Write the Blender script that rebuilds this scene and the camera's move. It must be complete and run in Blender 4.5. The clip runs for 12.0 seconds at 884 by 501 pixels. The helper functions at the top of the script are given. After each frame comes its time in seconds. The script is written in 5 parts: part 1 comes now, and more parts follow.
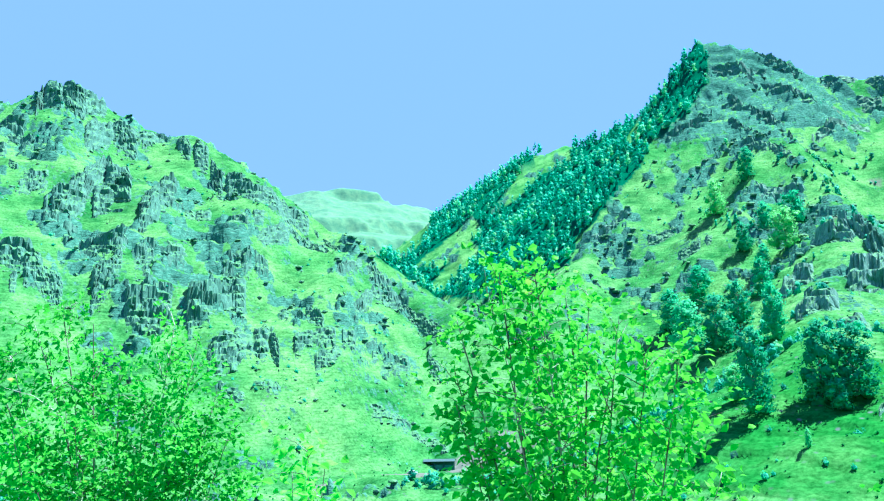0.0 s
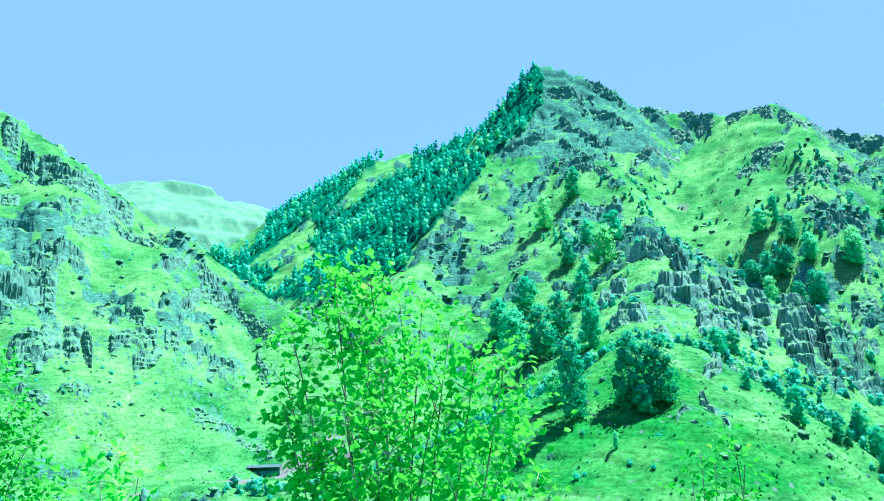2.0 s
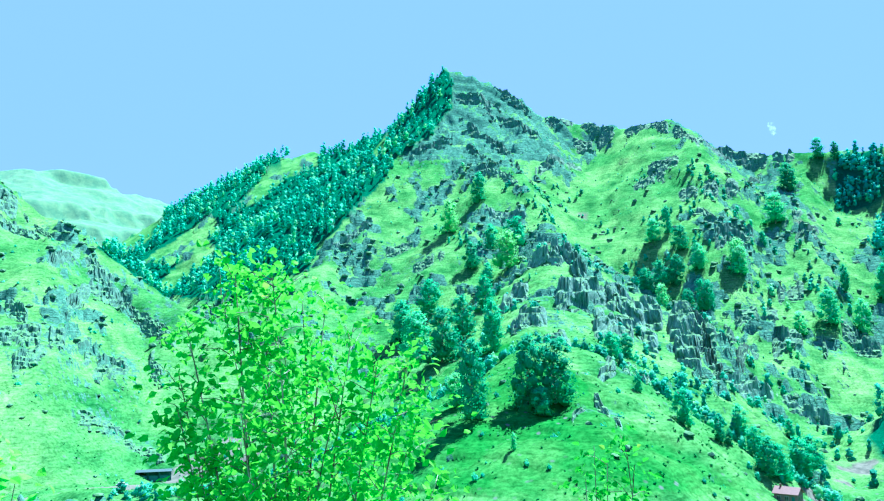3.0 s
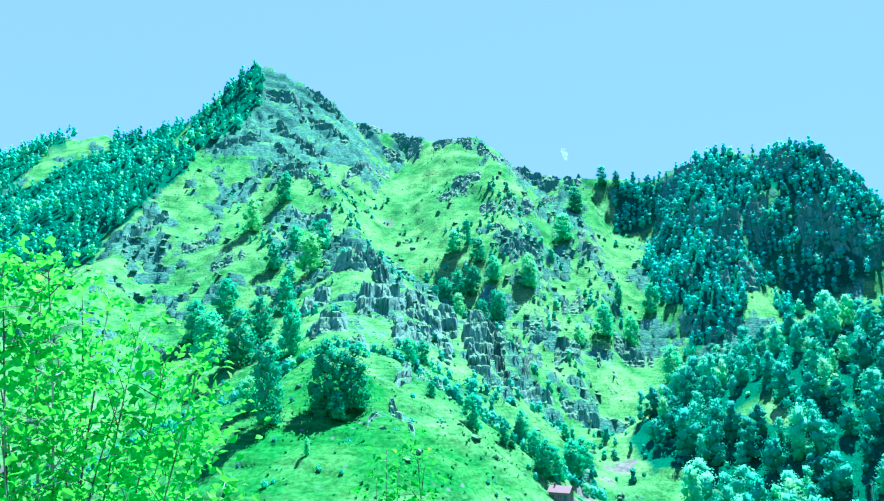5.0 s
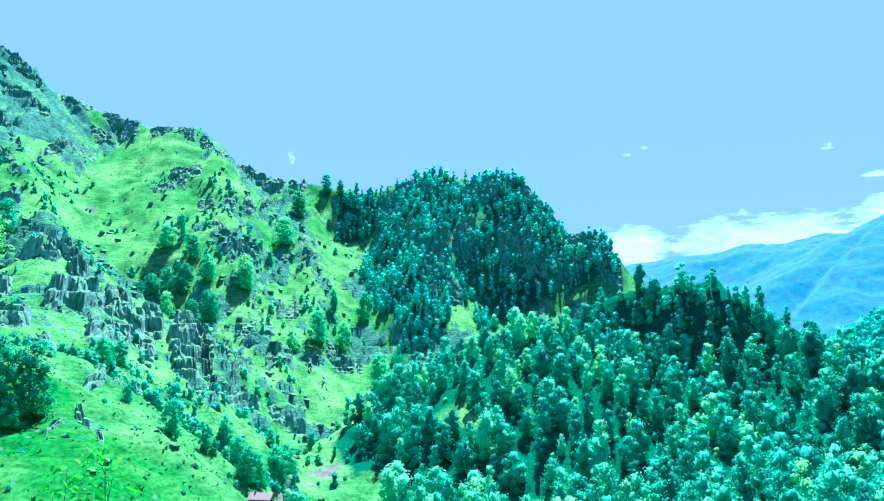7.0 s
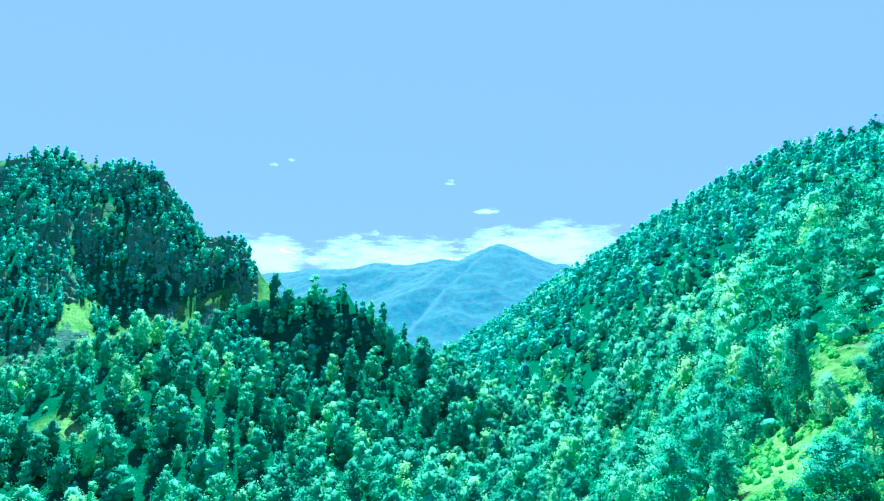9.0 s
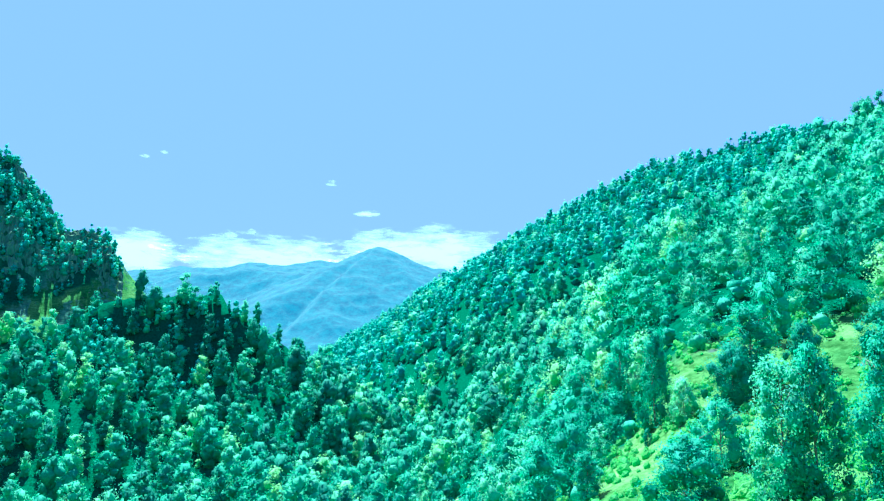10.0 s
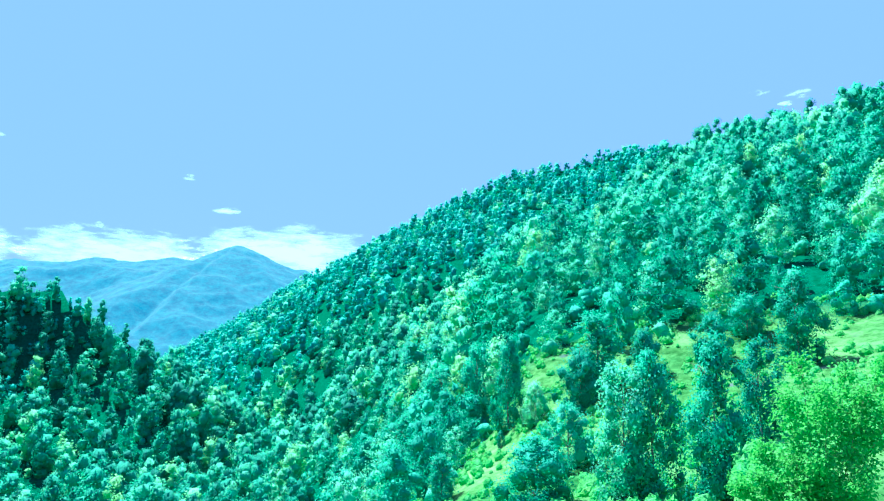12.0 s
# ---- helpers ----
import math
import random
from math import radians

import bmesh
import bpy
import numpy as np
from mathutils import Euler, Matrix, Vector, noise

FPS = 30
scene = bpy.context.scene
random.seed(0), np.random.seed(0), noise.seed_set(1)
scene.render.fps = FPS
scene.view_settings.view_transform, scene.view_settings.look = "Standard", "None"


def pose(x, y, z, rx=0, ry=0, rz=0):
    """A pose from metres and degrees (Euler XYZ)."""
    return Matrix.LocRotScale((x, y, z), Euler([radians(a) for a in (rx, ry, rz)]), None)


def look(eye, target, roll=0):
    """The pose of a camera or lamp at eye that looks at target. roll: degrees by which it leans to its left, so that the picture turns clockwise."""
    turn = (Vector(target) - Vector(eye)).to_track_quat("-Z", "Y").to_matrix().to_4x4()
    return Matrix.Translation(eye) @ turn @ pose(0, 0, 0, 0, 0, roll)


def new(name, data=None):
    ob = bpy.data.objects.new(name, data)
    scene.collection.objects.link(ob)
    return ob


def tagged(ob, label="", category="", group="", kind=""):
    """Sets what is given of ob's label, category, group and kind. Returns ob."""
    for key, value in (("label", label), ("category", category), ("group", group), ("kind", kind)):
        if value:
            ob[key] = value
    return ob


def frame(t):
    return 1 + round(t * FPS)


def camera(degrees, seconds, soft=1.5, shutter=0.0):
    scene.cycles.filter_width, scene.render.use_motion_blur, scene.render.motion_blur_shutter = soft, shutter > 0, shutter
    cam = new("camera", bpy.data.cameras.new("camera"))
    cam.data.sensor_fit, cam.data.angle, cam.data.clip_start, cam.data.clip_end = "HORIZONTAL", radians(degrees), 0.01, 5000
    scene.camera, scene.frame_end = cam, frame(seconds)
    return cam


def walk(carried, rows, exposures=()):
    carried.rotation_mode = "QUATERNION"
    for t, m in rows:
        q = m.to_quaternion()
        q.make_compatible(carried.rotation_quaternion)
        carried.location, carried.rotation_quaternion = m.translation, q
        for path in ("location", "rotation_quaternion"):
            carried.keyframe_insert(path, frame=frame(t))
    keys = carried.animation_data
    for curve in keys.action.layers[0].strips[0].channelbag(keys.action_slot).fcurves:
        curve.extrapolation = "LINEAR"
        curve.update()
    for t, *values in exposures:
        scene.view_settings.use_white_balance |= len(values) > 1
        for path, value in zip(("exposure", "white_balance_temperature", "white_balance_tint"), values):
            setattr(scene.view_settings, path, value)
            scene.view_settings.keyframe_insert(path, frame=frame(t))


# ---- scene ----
# Mountain valley seen from a hillside. The eye is the origin; azimuth 0 is +y and grows clockwise.
def view(yaw, pitch, roll):
    return pose(0, 0, 0, 90 + pitch, 0, -yaw) @ pose(0, 0, 0, 0, 0, roll)


cam = camera(61.1, 12.0, soft=1.2)
PATH = [(0.0, view(-0.00, 8.95, -2.09)),
        (0.5, view(2.33, 8.94, -1.95)),
        (1.0, view(5.31, 8.91, -1.75)),
        (1.5, view(8.79, 8.90, -1.57)),
        (2.0, view(12.57, 8.89, -1.36)),
        (2.5, view(16.28, 8.90, -1.19)),
        (3.0, view(19.89, 8.89, -0.99)),
        (5.0, view(34.96, 9.09, -0.19)),
        (5.5, view(39.58, 9.15, 0.04)),
        (6.0, view(44.68, 9.27, 0.26)),
        (6.5, view(50.23, 9.41, 0.46)),
        (7.0, view(56.42, 9.59, 0.72)),
        (7.5, view(63.27, 9.81, 0.94)),
        (9.5, view(89.28, 10.94, 1.24)),
        (10.0, view(93.31, 11.13, 1.26)),
        (10.5, view(96.81, 11.30, 1.32)),
        (11.0, view(99.83, 11.44, 1.30)),
        (11.5, view(102.30, 11.56, 1.23)),
        (12.0, view(103.91, 11.61, 1.15))]
walk(cam, PATH, exposures=[(0.0, 2.14, 4740, -21), (3.0, 2.27, 4560, -19), (5.5, 2.39, 4380, -14.5), (7.0, 2.28, 4420, -19.5), (9.5, 2.13, 4720, -25), (12.0, 2.16, 4710, -23.5)])

# ---- light ----
SUN_AZ, SUN_EL = 67.0, 59.0
world = bpy.data.worlds.new("sky")
scene.world = world
world.use_nodes = True
wn, wl = world.node_tree.nodes, world.node_tree.links
sky = wn.new("ShaderNodeTexSky")
sky.sky_type, sky.sun_disc = "NISHITA", False
sky.sun_elevation, sky.sun_rotation = radians(SUN_EL), radians(SUN_AZ)
sky.altitude, sky.air_density, sky.dust_density, sky.ozone_density = 2500, 0.8, 0.0, 4.0
tint = wn.new("ShaderNodeMix")
tint.data_type, tint.blend_type = "RGBA", "MULTIPLY"
tint.inputs[0].default_value, tint.inputs[7].default_value = 1.0, (1.24, 0.815, 0.93, 1)
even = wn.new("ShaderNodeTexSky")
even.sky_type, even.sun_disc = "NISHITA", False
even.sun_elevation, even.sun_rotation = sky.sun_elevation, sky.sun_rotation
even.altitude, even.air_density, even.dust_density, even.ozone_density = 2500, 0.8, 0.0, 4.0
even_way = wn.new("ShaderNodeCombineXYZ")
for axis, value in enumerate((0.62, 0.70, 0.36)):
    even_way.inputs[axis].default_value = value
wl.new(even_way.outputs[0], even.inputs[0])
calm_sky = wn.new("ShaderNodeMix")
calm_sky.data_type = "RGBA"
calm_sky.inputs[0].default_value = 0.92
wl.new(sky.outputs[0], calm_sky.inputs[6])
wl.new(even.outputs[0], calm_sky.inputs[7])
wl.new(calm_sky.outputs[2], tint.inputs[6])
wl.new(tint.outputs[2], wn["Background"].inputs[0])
wn["Background"].inputs[1].default_value = 0.0745
sun = new("sun", bpy.data.lights.new("sun", "SUN"))
sun.data.energy, sun.data.angle, sun.data.color = 4.1, radians(0.5), (1.0, 0.95, 0.87)
sun_way = Vector((math.sin(radians(SUN_AZ)) * math.cos(radians(SUN_EL)), math.cos(radians(SUN_AZ)) * math.cos(radians(SUN_EL)), math.sin(radians(SUN_EL))))
sun.matrix_world = look(sun_way * 100, (0, 0, 0))

# ---- relief ----
def vnoise(x, y, seed=0):
    """Smooth value noise, 0 to 1, on arrays."""
    ix, iy = np.floor(x).astype(np.int64), np.floor(y).astype(np.int64)
    fx, fy = x - ix, y - iy
    fx, fy = fx * fx * fx * (fx * (fx * 6 - 15) + 10), fy * fy * fy * (fy * (fy * 6 - 15) + 10)

    def h(a, b):
        n = (a * 374761393 + b * 668265263 + seed * 1442695041) & 0xFFFFFFFF
        n = ((n ^ (n >> 13)) * 1274126177) & 0xFFFFFFFF
        return ((n ^ (n >> 16)) & 0xFFFFFF) / 16777215.0

    a, b, c, d = h(ix, iy), h(ix + 1, iy), h(ix, iy + 1), h(ix + 1, iy + 1)
    return (a + (b - a) * fx) * (1 - fy) + (c + (d - c) * fx) * fy


def fbm(x, y, octaves, seed=0):
    total, gain, norm = 0.0, 1.0, 0.0
    for o in range(octaves):
        total = total + gain * vnoise(x, y, seed + o * 17)
        norm += gain
        x, y, gain = x * 2.03 + y * 0.31, y * 2.03 - x * 0.31, gain * 0.5
    return total / norm


def ridged(x, y, octaves, seed=0):
    total, gain, norm = 0.0, 1.0, 0.0
    for o in range(octaves):
        total = total + gain * (1 - np.abs(2 * vnoise(x, y, seed + o * 13) - 1))
        norm += gain
        x, y, gain = x * 2.07 + y * 0.4, y * 2.07 - x * 0.4, gain * 0.5
    return total / norm


def cells(x, y, seed=0):
    """Broken blocks: a random height for each cell of a shaken grid, and how near its joint runs."""
    ix, iy = np.floor(x), np.floor(y)
    first, second, value = np.full(x.shape, 9.0), np.full(x.shape, 9.0), np.zeros(x.shape)
    for a in (-1, 0, 1):
        for b in (-1, 0, 1):
            cx, cy = ix + a, iy + b
            h1 = vnoise(cx * 7.31 + 0.5, cy * 3.17 + 0.5, seed)
            h2 = vnoise(cx * 5.77 + 0.5, cy * 9.13 + 0.5, seed + 1)
            d = (cx + h1 - x) ** 2 + (cy + h2 - y) ** 2
            closer = d < first
            second = np.where(closer, first, np.minimum(second, d))
            value = np.where(closer, vnoise(cx * 4.43 + 0.5, cy * 6.61 + 0.5, seed + 2), value)
            first = np.where(closer, d, first)
    return value, np.sqrt(second) - np.sqrt(first)


def step(a, b, v):
    t = np.clip((v - a) / (b - a), 0, 1)
    return t * t * (3 - 2 * t)


def polar(az, el, d):
    """The place at azimuth az and elevation el (degrees), d metres off on the plan."""
    return (d * math.sin(radians(az)), d * math.cos(radians(az)), d * math.tan(radians(el)))


# Crest lines as azimuth, elevation and distance, with the steepness of their flanks.
CRESTS = {
    "left_mountain": (0.80, [(-60, 22, 600), (-40, 19, 590), (-31.4, 18.2, 580), (-29.6, 18.1, 577), (-28.8, 19.5, 575), (-27, 19.5, 572), (-24.9, 18.8, 568), (-22, 17.8, 562),
                             (-18.5, 17.2, 550), (-16.4, 15.2, 540), (-13.9, 13.9, 528), (-11.5, 12.7, 518), (-8.4, 10.6, 500), (-6, 7.2, 480), (-3, 6.0, 455), (0, 4.8, 430), (3, 2.4, 405), (7, -2, 370)]),
    "peak": (0.78, [(-12, 3.3, 1300), (-5, 7.9, 1150), (-1, 10.9, 1080), (3, 13.6, 1010), (8, 16.2, 950), (13.4, 16.9, 890), (16.9, 18.2, 845), (18.7, 18.6, 810),
                    (20.3, 19.8, 800), (22.6, 20.2, 792), (25.7, 19.6, 780), (27.2, 18.6, 778), (31.4, 17.9, 770), (34, 17.4, 750), (37.4, 17.2, 720), (39.2, 16.1, 720), (42, 15.0, 725), (46, 14.3, 715)]),
    "summit": (1.25, [(17.2, 18.2, 842), (18.7, 20.2, 812), (20.3, 22.3, 800), (22.6, 21.7, 792), (25.7, 20.2, 780), (27.5, 18.7, 776)]),
    "dark_ridge": (1.4, [(46, 14.3, 715), (49, 14.4, 700), (54, 14.6, 690), (58, 14.4, 665), (61.0, 15.1, 640), (62.2, 15.0, 634), (63, 13.2, 625), (64.6, 10.4, 610), (68.4, 10.6, 595), (70, 7.6, 580), (73, 2, 560)]),
    "dark_foot": (0.70, [(50, 6, 610), (54, 5, 590), (60, 5, 560), (66, 4, 530), (72, 2, 520)]),
    "forest_spur": (0.76, [(19.5, 19.0, 780), (17.5, 16.6, 730), (15, 13.6, 660), (11.8, 9.8, 570), (9.2, 6.5, 480), (8, -1, 350)]),
    "cliff_spur": (0.74, [(22.3, 19, 765), (24, 16.6, 700), (25.7, 12.8, 600), (28.2, 8.8, 500), (31.3, 4.7, 430), (35.3, 0, 395), (39.5, -5, 360)]),
    "nose": (0.62, [(28.2, 8.4, 490), (26.7, 4.2, 330), (26.0, -0.6, 215), (28.8, -4.3, 180), (33.0, -8.2, 172)]),
    "middle_spur": (0.74, [(37.6, 17.4, 718), (40, 12, 630), (42.5, 7.5, 545), (45, 3, 480), (47.4, -2, 430)]),
    "dark_buttress": (0.85, [(54, 14.6, 688), (54.7, 10.6, 610), (56.3, 6.5, 560), (57.3, 2.5, 520)]),
    "knoll": (0.60, [(47.5, -7.3, 320), (50.6, -5.4, 340), (53, -2.8, 350), (57, -0.4, 365), (62, 2.4, 385), (66.4, 3.4, 395), (70.5, 2.4, 400), (74.5, 2.2, 400), (77.2, 2.4, 395), (79.8, 2.4, 388), (82, 2.2, 380), (85.5, -0.8, 365)]),
    "knoll_cap": (2.1, [(66.4, 4.3, 395), (68.5, 5.9, 398), (70.5, 6.5, 400), (74.5, 7.0, 400), (77.2, 6.6, 395), (79.8, 5.4, 388), (82, 3.6, 380), (83.5, 2.4, 376)]),
    "right_far": (0.56, [(82, 2.0, 1250), (86, 5.9, 1150), (89.2, 7.8, 1080), (92.8, 9.6, 1000), (96.5, 11.0, 930), (99.1, 12.0, 900), (103, 13.4, 870), (107.2, 15.6, 840), (110, 16.9, 820),
                         (114.4, 17.4, 790), (119.3, 18.6, 770), (123, 18.2, 750), (127, 18.6, 730), (136, 19, 700)]),
    "right_near": (0.45, [(106, 0.5, 330), (111, 5.0, 420), (113.5, 9.4, 440), (117.2, 14.6, 445), (121.9, 17.9, 440), (127.3, 19.4, 435), (133, 19.9, 425), (137, 20.4, 420)]),
}
# Outlines on the slopes, placed to fit the camera's view: bearing and elevation from the viewpoint.
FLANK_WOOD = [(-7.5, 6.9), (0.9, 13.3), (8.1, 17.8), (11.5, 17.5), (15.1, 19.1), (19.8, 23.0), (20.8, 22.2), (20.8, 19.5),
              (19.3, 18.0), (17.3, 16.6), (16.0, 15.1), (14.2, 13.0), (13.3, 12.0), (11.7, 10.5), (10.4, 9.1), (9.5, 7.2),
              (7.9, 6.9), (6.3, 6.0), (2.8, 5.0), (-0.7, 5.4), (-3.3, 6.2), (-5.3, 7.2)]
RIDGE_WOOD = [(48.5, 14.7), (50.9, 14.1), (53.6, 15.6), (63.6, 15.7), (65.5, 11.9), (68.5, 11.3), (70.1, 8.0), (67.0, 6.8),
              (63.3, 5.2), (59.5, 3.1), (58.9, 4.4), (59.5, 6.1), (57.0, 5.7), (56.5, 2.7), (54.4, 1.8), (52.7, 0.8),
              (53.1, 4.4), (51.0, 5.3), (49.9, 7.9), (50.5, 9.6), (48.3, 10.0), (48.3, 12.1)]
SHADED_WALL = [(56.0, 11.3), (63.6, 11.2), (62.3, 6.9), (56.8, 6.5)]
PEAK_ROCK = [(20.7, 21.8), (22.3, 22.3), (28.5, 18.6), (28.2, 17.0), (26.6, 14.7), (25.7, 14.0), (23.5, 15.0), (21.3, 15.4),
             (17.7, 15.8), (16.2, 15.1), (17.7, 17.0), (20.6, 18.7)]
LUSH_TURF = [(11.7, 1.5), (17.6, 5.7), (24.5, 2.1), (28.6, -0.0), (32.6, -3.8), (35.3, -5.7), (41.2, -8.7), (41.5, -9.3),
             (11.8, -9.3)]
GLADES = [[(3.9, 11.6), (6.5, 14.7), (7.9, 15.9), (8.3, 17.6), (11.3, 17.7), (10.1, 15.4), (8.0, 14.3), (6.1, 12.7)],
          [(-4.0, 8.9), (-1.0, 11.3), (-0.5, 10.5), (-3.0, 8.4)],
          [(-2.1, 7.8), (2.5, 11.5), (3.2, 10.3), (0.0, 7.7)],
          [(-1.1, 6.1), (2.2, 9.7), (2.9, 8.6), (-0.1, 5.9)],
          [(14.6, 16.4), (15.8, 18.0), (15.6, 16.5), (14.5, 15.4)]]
FAR = {
    "far_left": (0.45, [(-22, 13.5, 2900), (-13, 13.0, 2700), (-9.7, 13.4, 2600), (-5, 13.0, 2600), (0, 11.8, 2700), (6, 9, 2900), (14, 8, 3000)]),
    "far_right": (0.55, [(74, 8.4, 3300), (82, 9.2, 3200), (85.2, 9.6, 3100), (87.3, 10.6, 3020), (88.4, 11.5, 3000), (90, 10.9, 2950), (92.7, 9.9, 2900), (97, 8, 2900), (106, 7, 3000)]),
    "far_plateau": (0.35, [(66, 8.0, 4300), (75, 8.9, 4250), (79.6, 9.5, 4200), (84, 9.9, 4200), (92, 9.2, 4300), (102, 8, 4300)]),
}


def tent(x, y, steep, crest, round_=4.0):
    best = np.full(x.shape, -1e4)
    pts = [polar(*c) for c in crest]
    for (ax, ay, az), (bx, by, bz) in zip(pts, pts[1:]):
        dx, dy = bx - ax, by - ay
        t = np.clip(((x - ax) * dx + (y - ay) * dy) / (dx * dx + dy * dy), 0, 1)
        d = np.hypot(x - ax - t * dx, y - ay - t * dy)
        best = np.maximum(best, az + (bz - az) * t - steep * (np.sqrt(d * d + round_ * round_) - round_))
    return best


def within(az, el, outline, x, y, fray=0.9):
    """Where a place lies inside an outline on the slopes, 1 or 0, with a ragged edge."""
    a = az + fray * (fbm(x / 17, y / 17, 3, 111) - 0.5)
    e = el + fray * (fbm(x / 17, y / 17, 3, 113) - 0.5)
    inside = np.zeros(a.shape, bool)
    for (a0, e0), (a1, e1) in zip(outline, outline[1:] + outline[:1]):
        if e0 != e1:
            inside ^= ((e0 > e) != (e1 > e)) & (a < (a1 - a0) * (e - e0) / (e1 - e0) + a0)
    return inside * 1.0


def smax(a, b, k):
    h = np.clip(0.5 + 0.5 * (a - b) / k, 0, 1)
    return b + (a - b) * h + k * h * (1 - h)


def hills(x, y):
    """Height of the bare hills."""
    r, az = np.hypot(x, y), np.degrees(np.arctan2(x, y))
    wx = x + 14 * (fbm(x / 60, y / 60, 3, 5) - 0.5)
    wy = y + 14 * (fbm(x / 60, y / 60, 3, 6) - 0.5)
    floor = -47 + 10 * step(30, -5, az) + 9 * step(58, 80, az) + np.clip(r - 480, 0, 900) * 0.09 + 22 * step(82, 100, az) * step(120, 330, r) + 3 * (fbm(x / 40, y / 40, 3, 9) - 0.5)
    z = floor
    for name, (steep, crest) in CRESTS.items():
        hill = tent(wx, wy, steep, crest, 14.0 if name in ("nose", "cliff_spur", "knoll") else 4.0)
        if name == "right_near":
            hill = hill - 90 * step(112, 86, az) - np.interp(az, [98, 106, 109, 113, 116, 119, 123], [0, 30, 38, 38, 28, 14, 4]) * step(150, 330, r)
        if name == "right_far":
            hill = hill - 48 * step(103, 82, az)
        z = smax(hill, z, 6 if name in ("peak", "left_mountain") else 10)
    # the hillside under the eye: steep towards the valley, a gentle meadow to the right, rising behind
    fall = np.interp(az, [-180, -100, 60, 86, 92, 96, 100, 106, 114, 125, 140, 170, 180], [0.0, 0.3, 0.5, 0.48, 0.34, 0.13, 0.09, 0.04, 0.0, -0.03, -0.12, -0.05, 0.0])
    near = -1.65 - np.maximum(0, r - 1.6) * fall - (0.35 - 0.23 * step(96, 106, az)) * np.maximum(0, r - 90)
    near = near - 3.8 * step(2, 20, r) * step(85, 100, az) * step(200, 150, az) + 4.3 * step(52, 90, r) * step(98, 108, az) * step(200, 150, az)
    back = x * math.sin(radians(215)) + y * math.cos(radians(215))
    near = np.where(back > 0, smax(near, -1.65 + 0.35 * (back - 4.0), 3.0), near)
    z = smax(near, z, 5.0) * step(0, 60, r) + near * (1 - step(0, 60, r))
    return z


# Ribs and gullies that run down the slopes: height, half width, and the line as bearing and elevation.
PEAK_FOLDS = [(-16, 30, [(31.5, 16.8), (29.8, 13.5), (31.6, 9.6), (34.2, 7.0), (35.5, 5.2)]),
              (11, 20, [(25.7, 14.0), (27.7, 10.2), (30.0, 6.7), (34.7, 4.4), (39.8, 0.2), (43.2, -1.8), (46.2, -3.8)]),
              (9, 22, [(39.0, 16.0), (39.8, 12.6), (40.5, 9.1), (41.9, 3.3), (44.0, 1.7)]),
              (-12, 24, [(42.8, 13.8), (43.9, 8.4), (45.4, 3.2)]),
              (9, 18, [(46.3, 12.2), (46.5, 8.6), (47.3, 4.7), (48.0, 1.6)]),
              (-14, 22, [(48.2, 12.0), (47.9, 8.1), (48.9, 3.8), (47.2, -0.7)]),
              (8, 24, [(17.3, 16.8), (15.1, 13.8), (13.3, 10.8)]),
              (-8, 26, [(20.8, 15.1), (18.6, 12.1), (15.1, 7.4)]),
              (8, 20, [(24.8, 13.7), (22.0, 9.5), (18.9, 5.7)])]
NEAR_FOLDS = [(-11, 24, [(-23.7, 15.9), (-25.9, 11.5), (-26.2, 7.9), (-23.9, 4.5)]),
              (9, 20, [(-19.2, 16.2), (-20.8, 13.7), (-22.6, 10.4), (-24.4, 7.6)]),
              (-8, 20, [(-17.2, 13.9), (-19.1, 10.5), (-20.3, 8.1)]),
              (9, 22, [(-13.5, 13.1), (-15.1, 9.4), (-16.3, 6.4), (-16.7, 3.2)]),
              (-9, 22, [(-9.7, 11.0), (-12.2, 8.1), (-13.5, 5.2)]),
              (8, 20, [(-6.3, 8.4), (-8.9, 5.1), (-11.4, 2.6)]),
              (-8, 20, [(-30.0, 16.4), (-29.2, 13.5), (-30.0, 10.5)]),
              (8, 22, [(-28.3, 18.1), (-27.8, 14.8), (-29.4, 11.2), (-30.6, 8.6)]),
              (-12, 26, [(50.5, 11.3), (51.8, 8.3), (51.0, 4.4), (50.1, 0.2)]),
              (12, 22, [(56.2, 14.3), (56.2, 10.0), (56.8, 5.3)])]
FOLD_LINES = []


def sight(az, el, ground, d0=140.0, d1=960.0, over=0.0):
    """How far off a line of sight meets ground that lies over metres higher."""
    d = np.arange(d0, d1, 2.0)
    gap = ground(d * math.sin(radians(az)), d * math.cos(radians(az))) + over - d * math.tan(radians(el))
    hit = np.nonzero(gap >= 0)[0]
    return d[hit[0]] if len(hit) else d[np.argmax(gap / d)]


for high, half, line in PEAK_FOLDS + NEAR_FOLDS:
    FOLD_LINES.append((high, half, [polar(a, 0, sight(a, e, hills))[:2] for a, e in line]))


def folds(x, y):
    total = np.zeros(x.shape)
    wx = x + 16 * (fbm(x / 28, y / 28, 3, 15) - 0.5)
    wy = y + 16 * (fbm(x / 28, y / 28, 3, 16) - 0.5)
    for high, half, line in FOLD_LINES:
        near = np.full(x.shape, 1e9)
        for (ax, ay), (bx, by) in zip(line, line[1:]):
            dx, dy = bx - ax, by - ay
            t = np.clip(((wx - ax) * dx + (wy - ay) * dy) / (dx * dx + dy * dy + 1e-6), 0, 1)
            near = np.minimum(near, np.hypot(wx - ax - t * dx, wy - ay - t * dy))
        total = total + high * np.exp(-(near / half) ** 1.5)
    return total


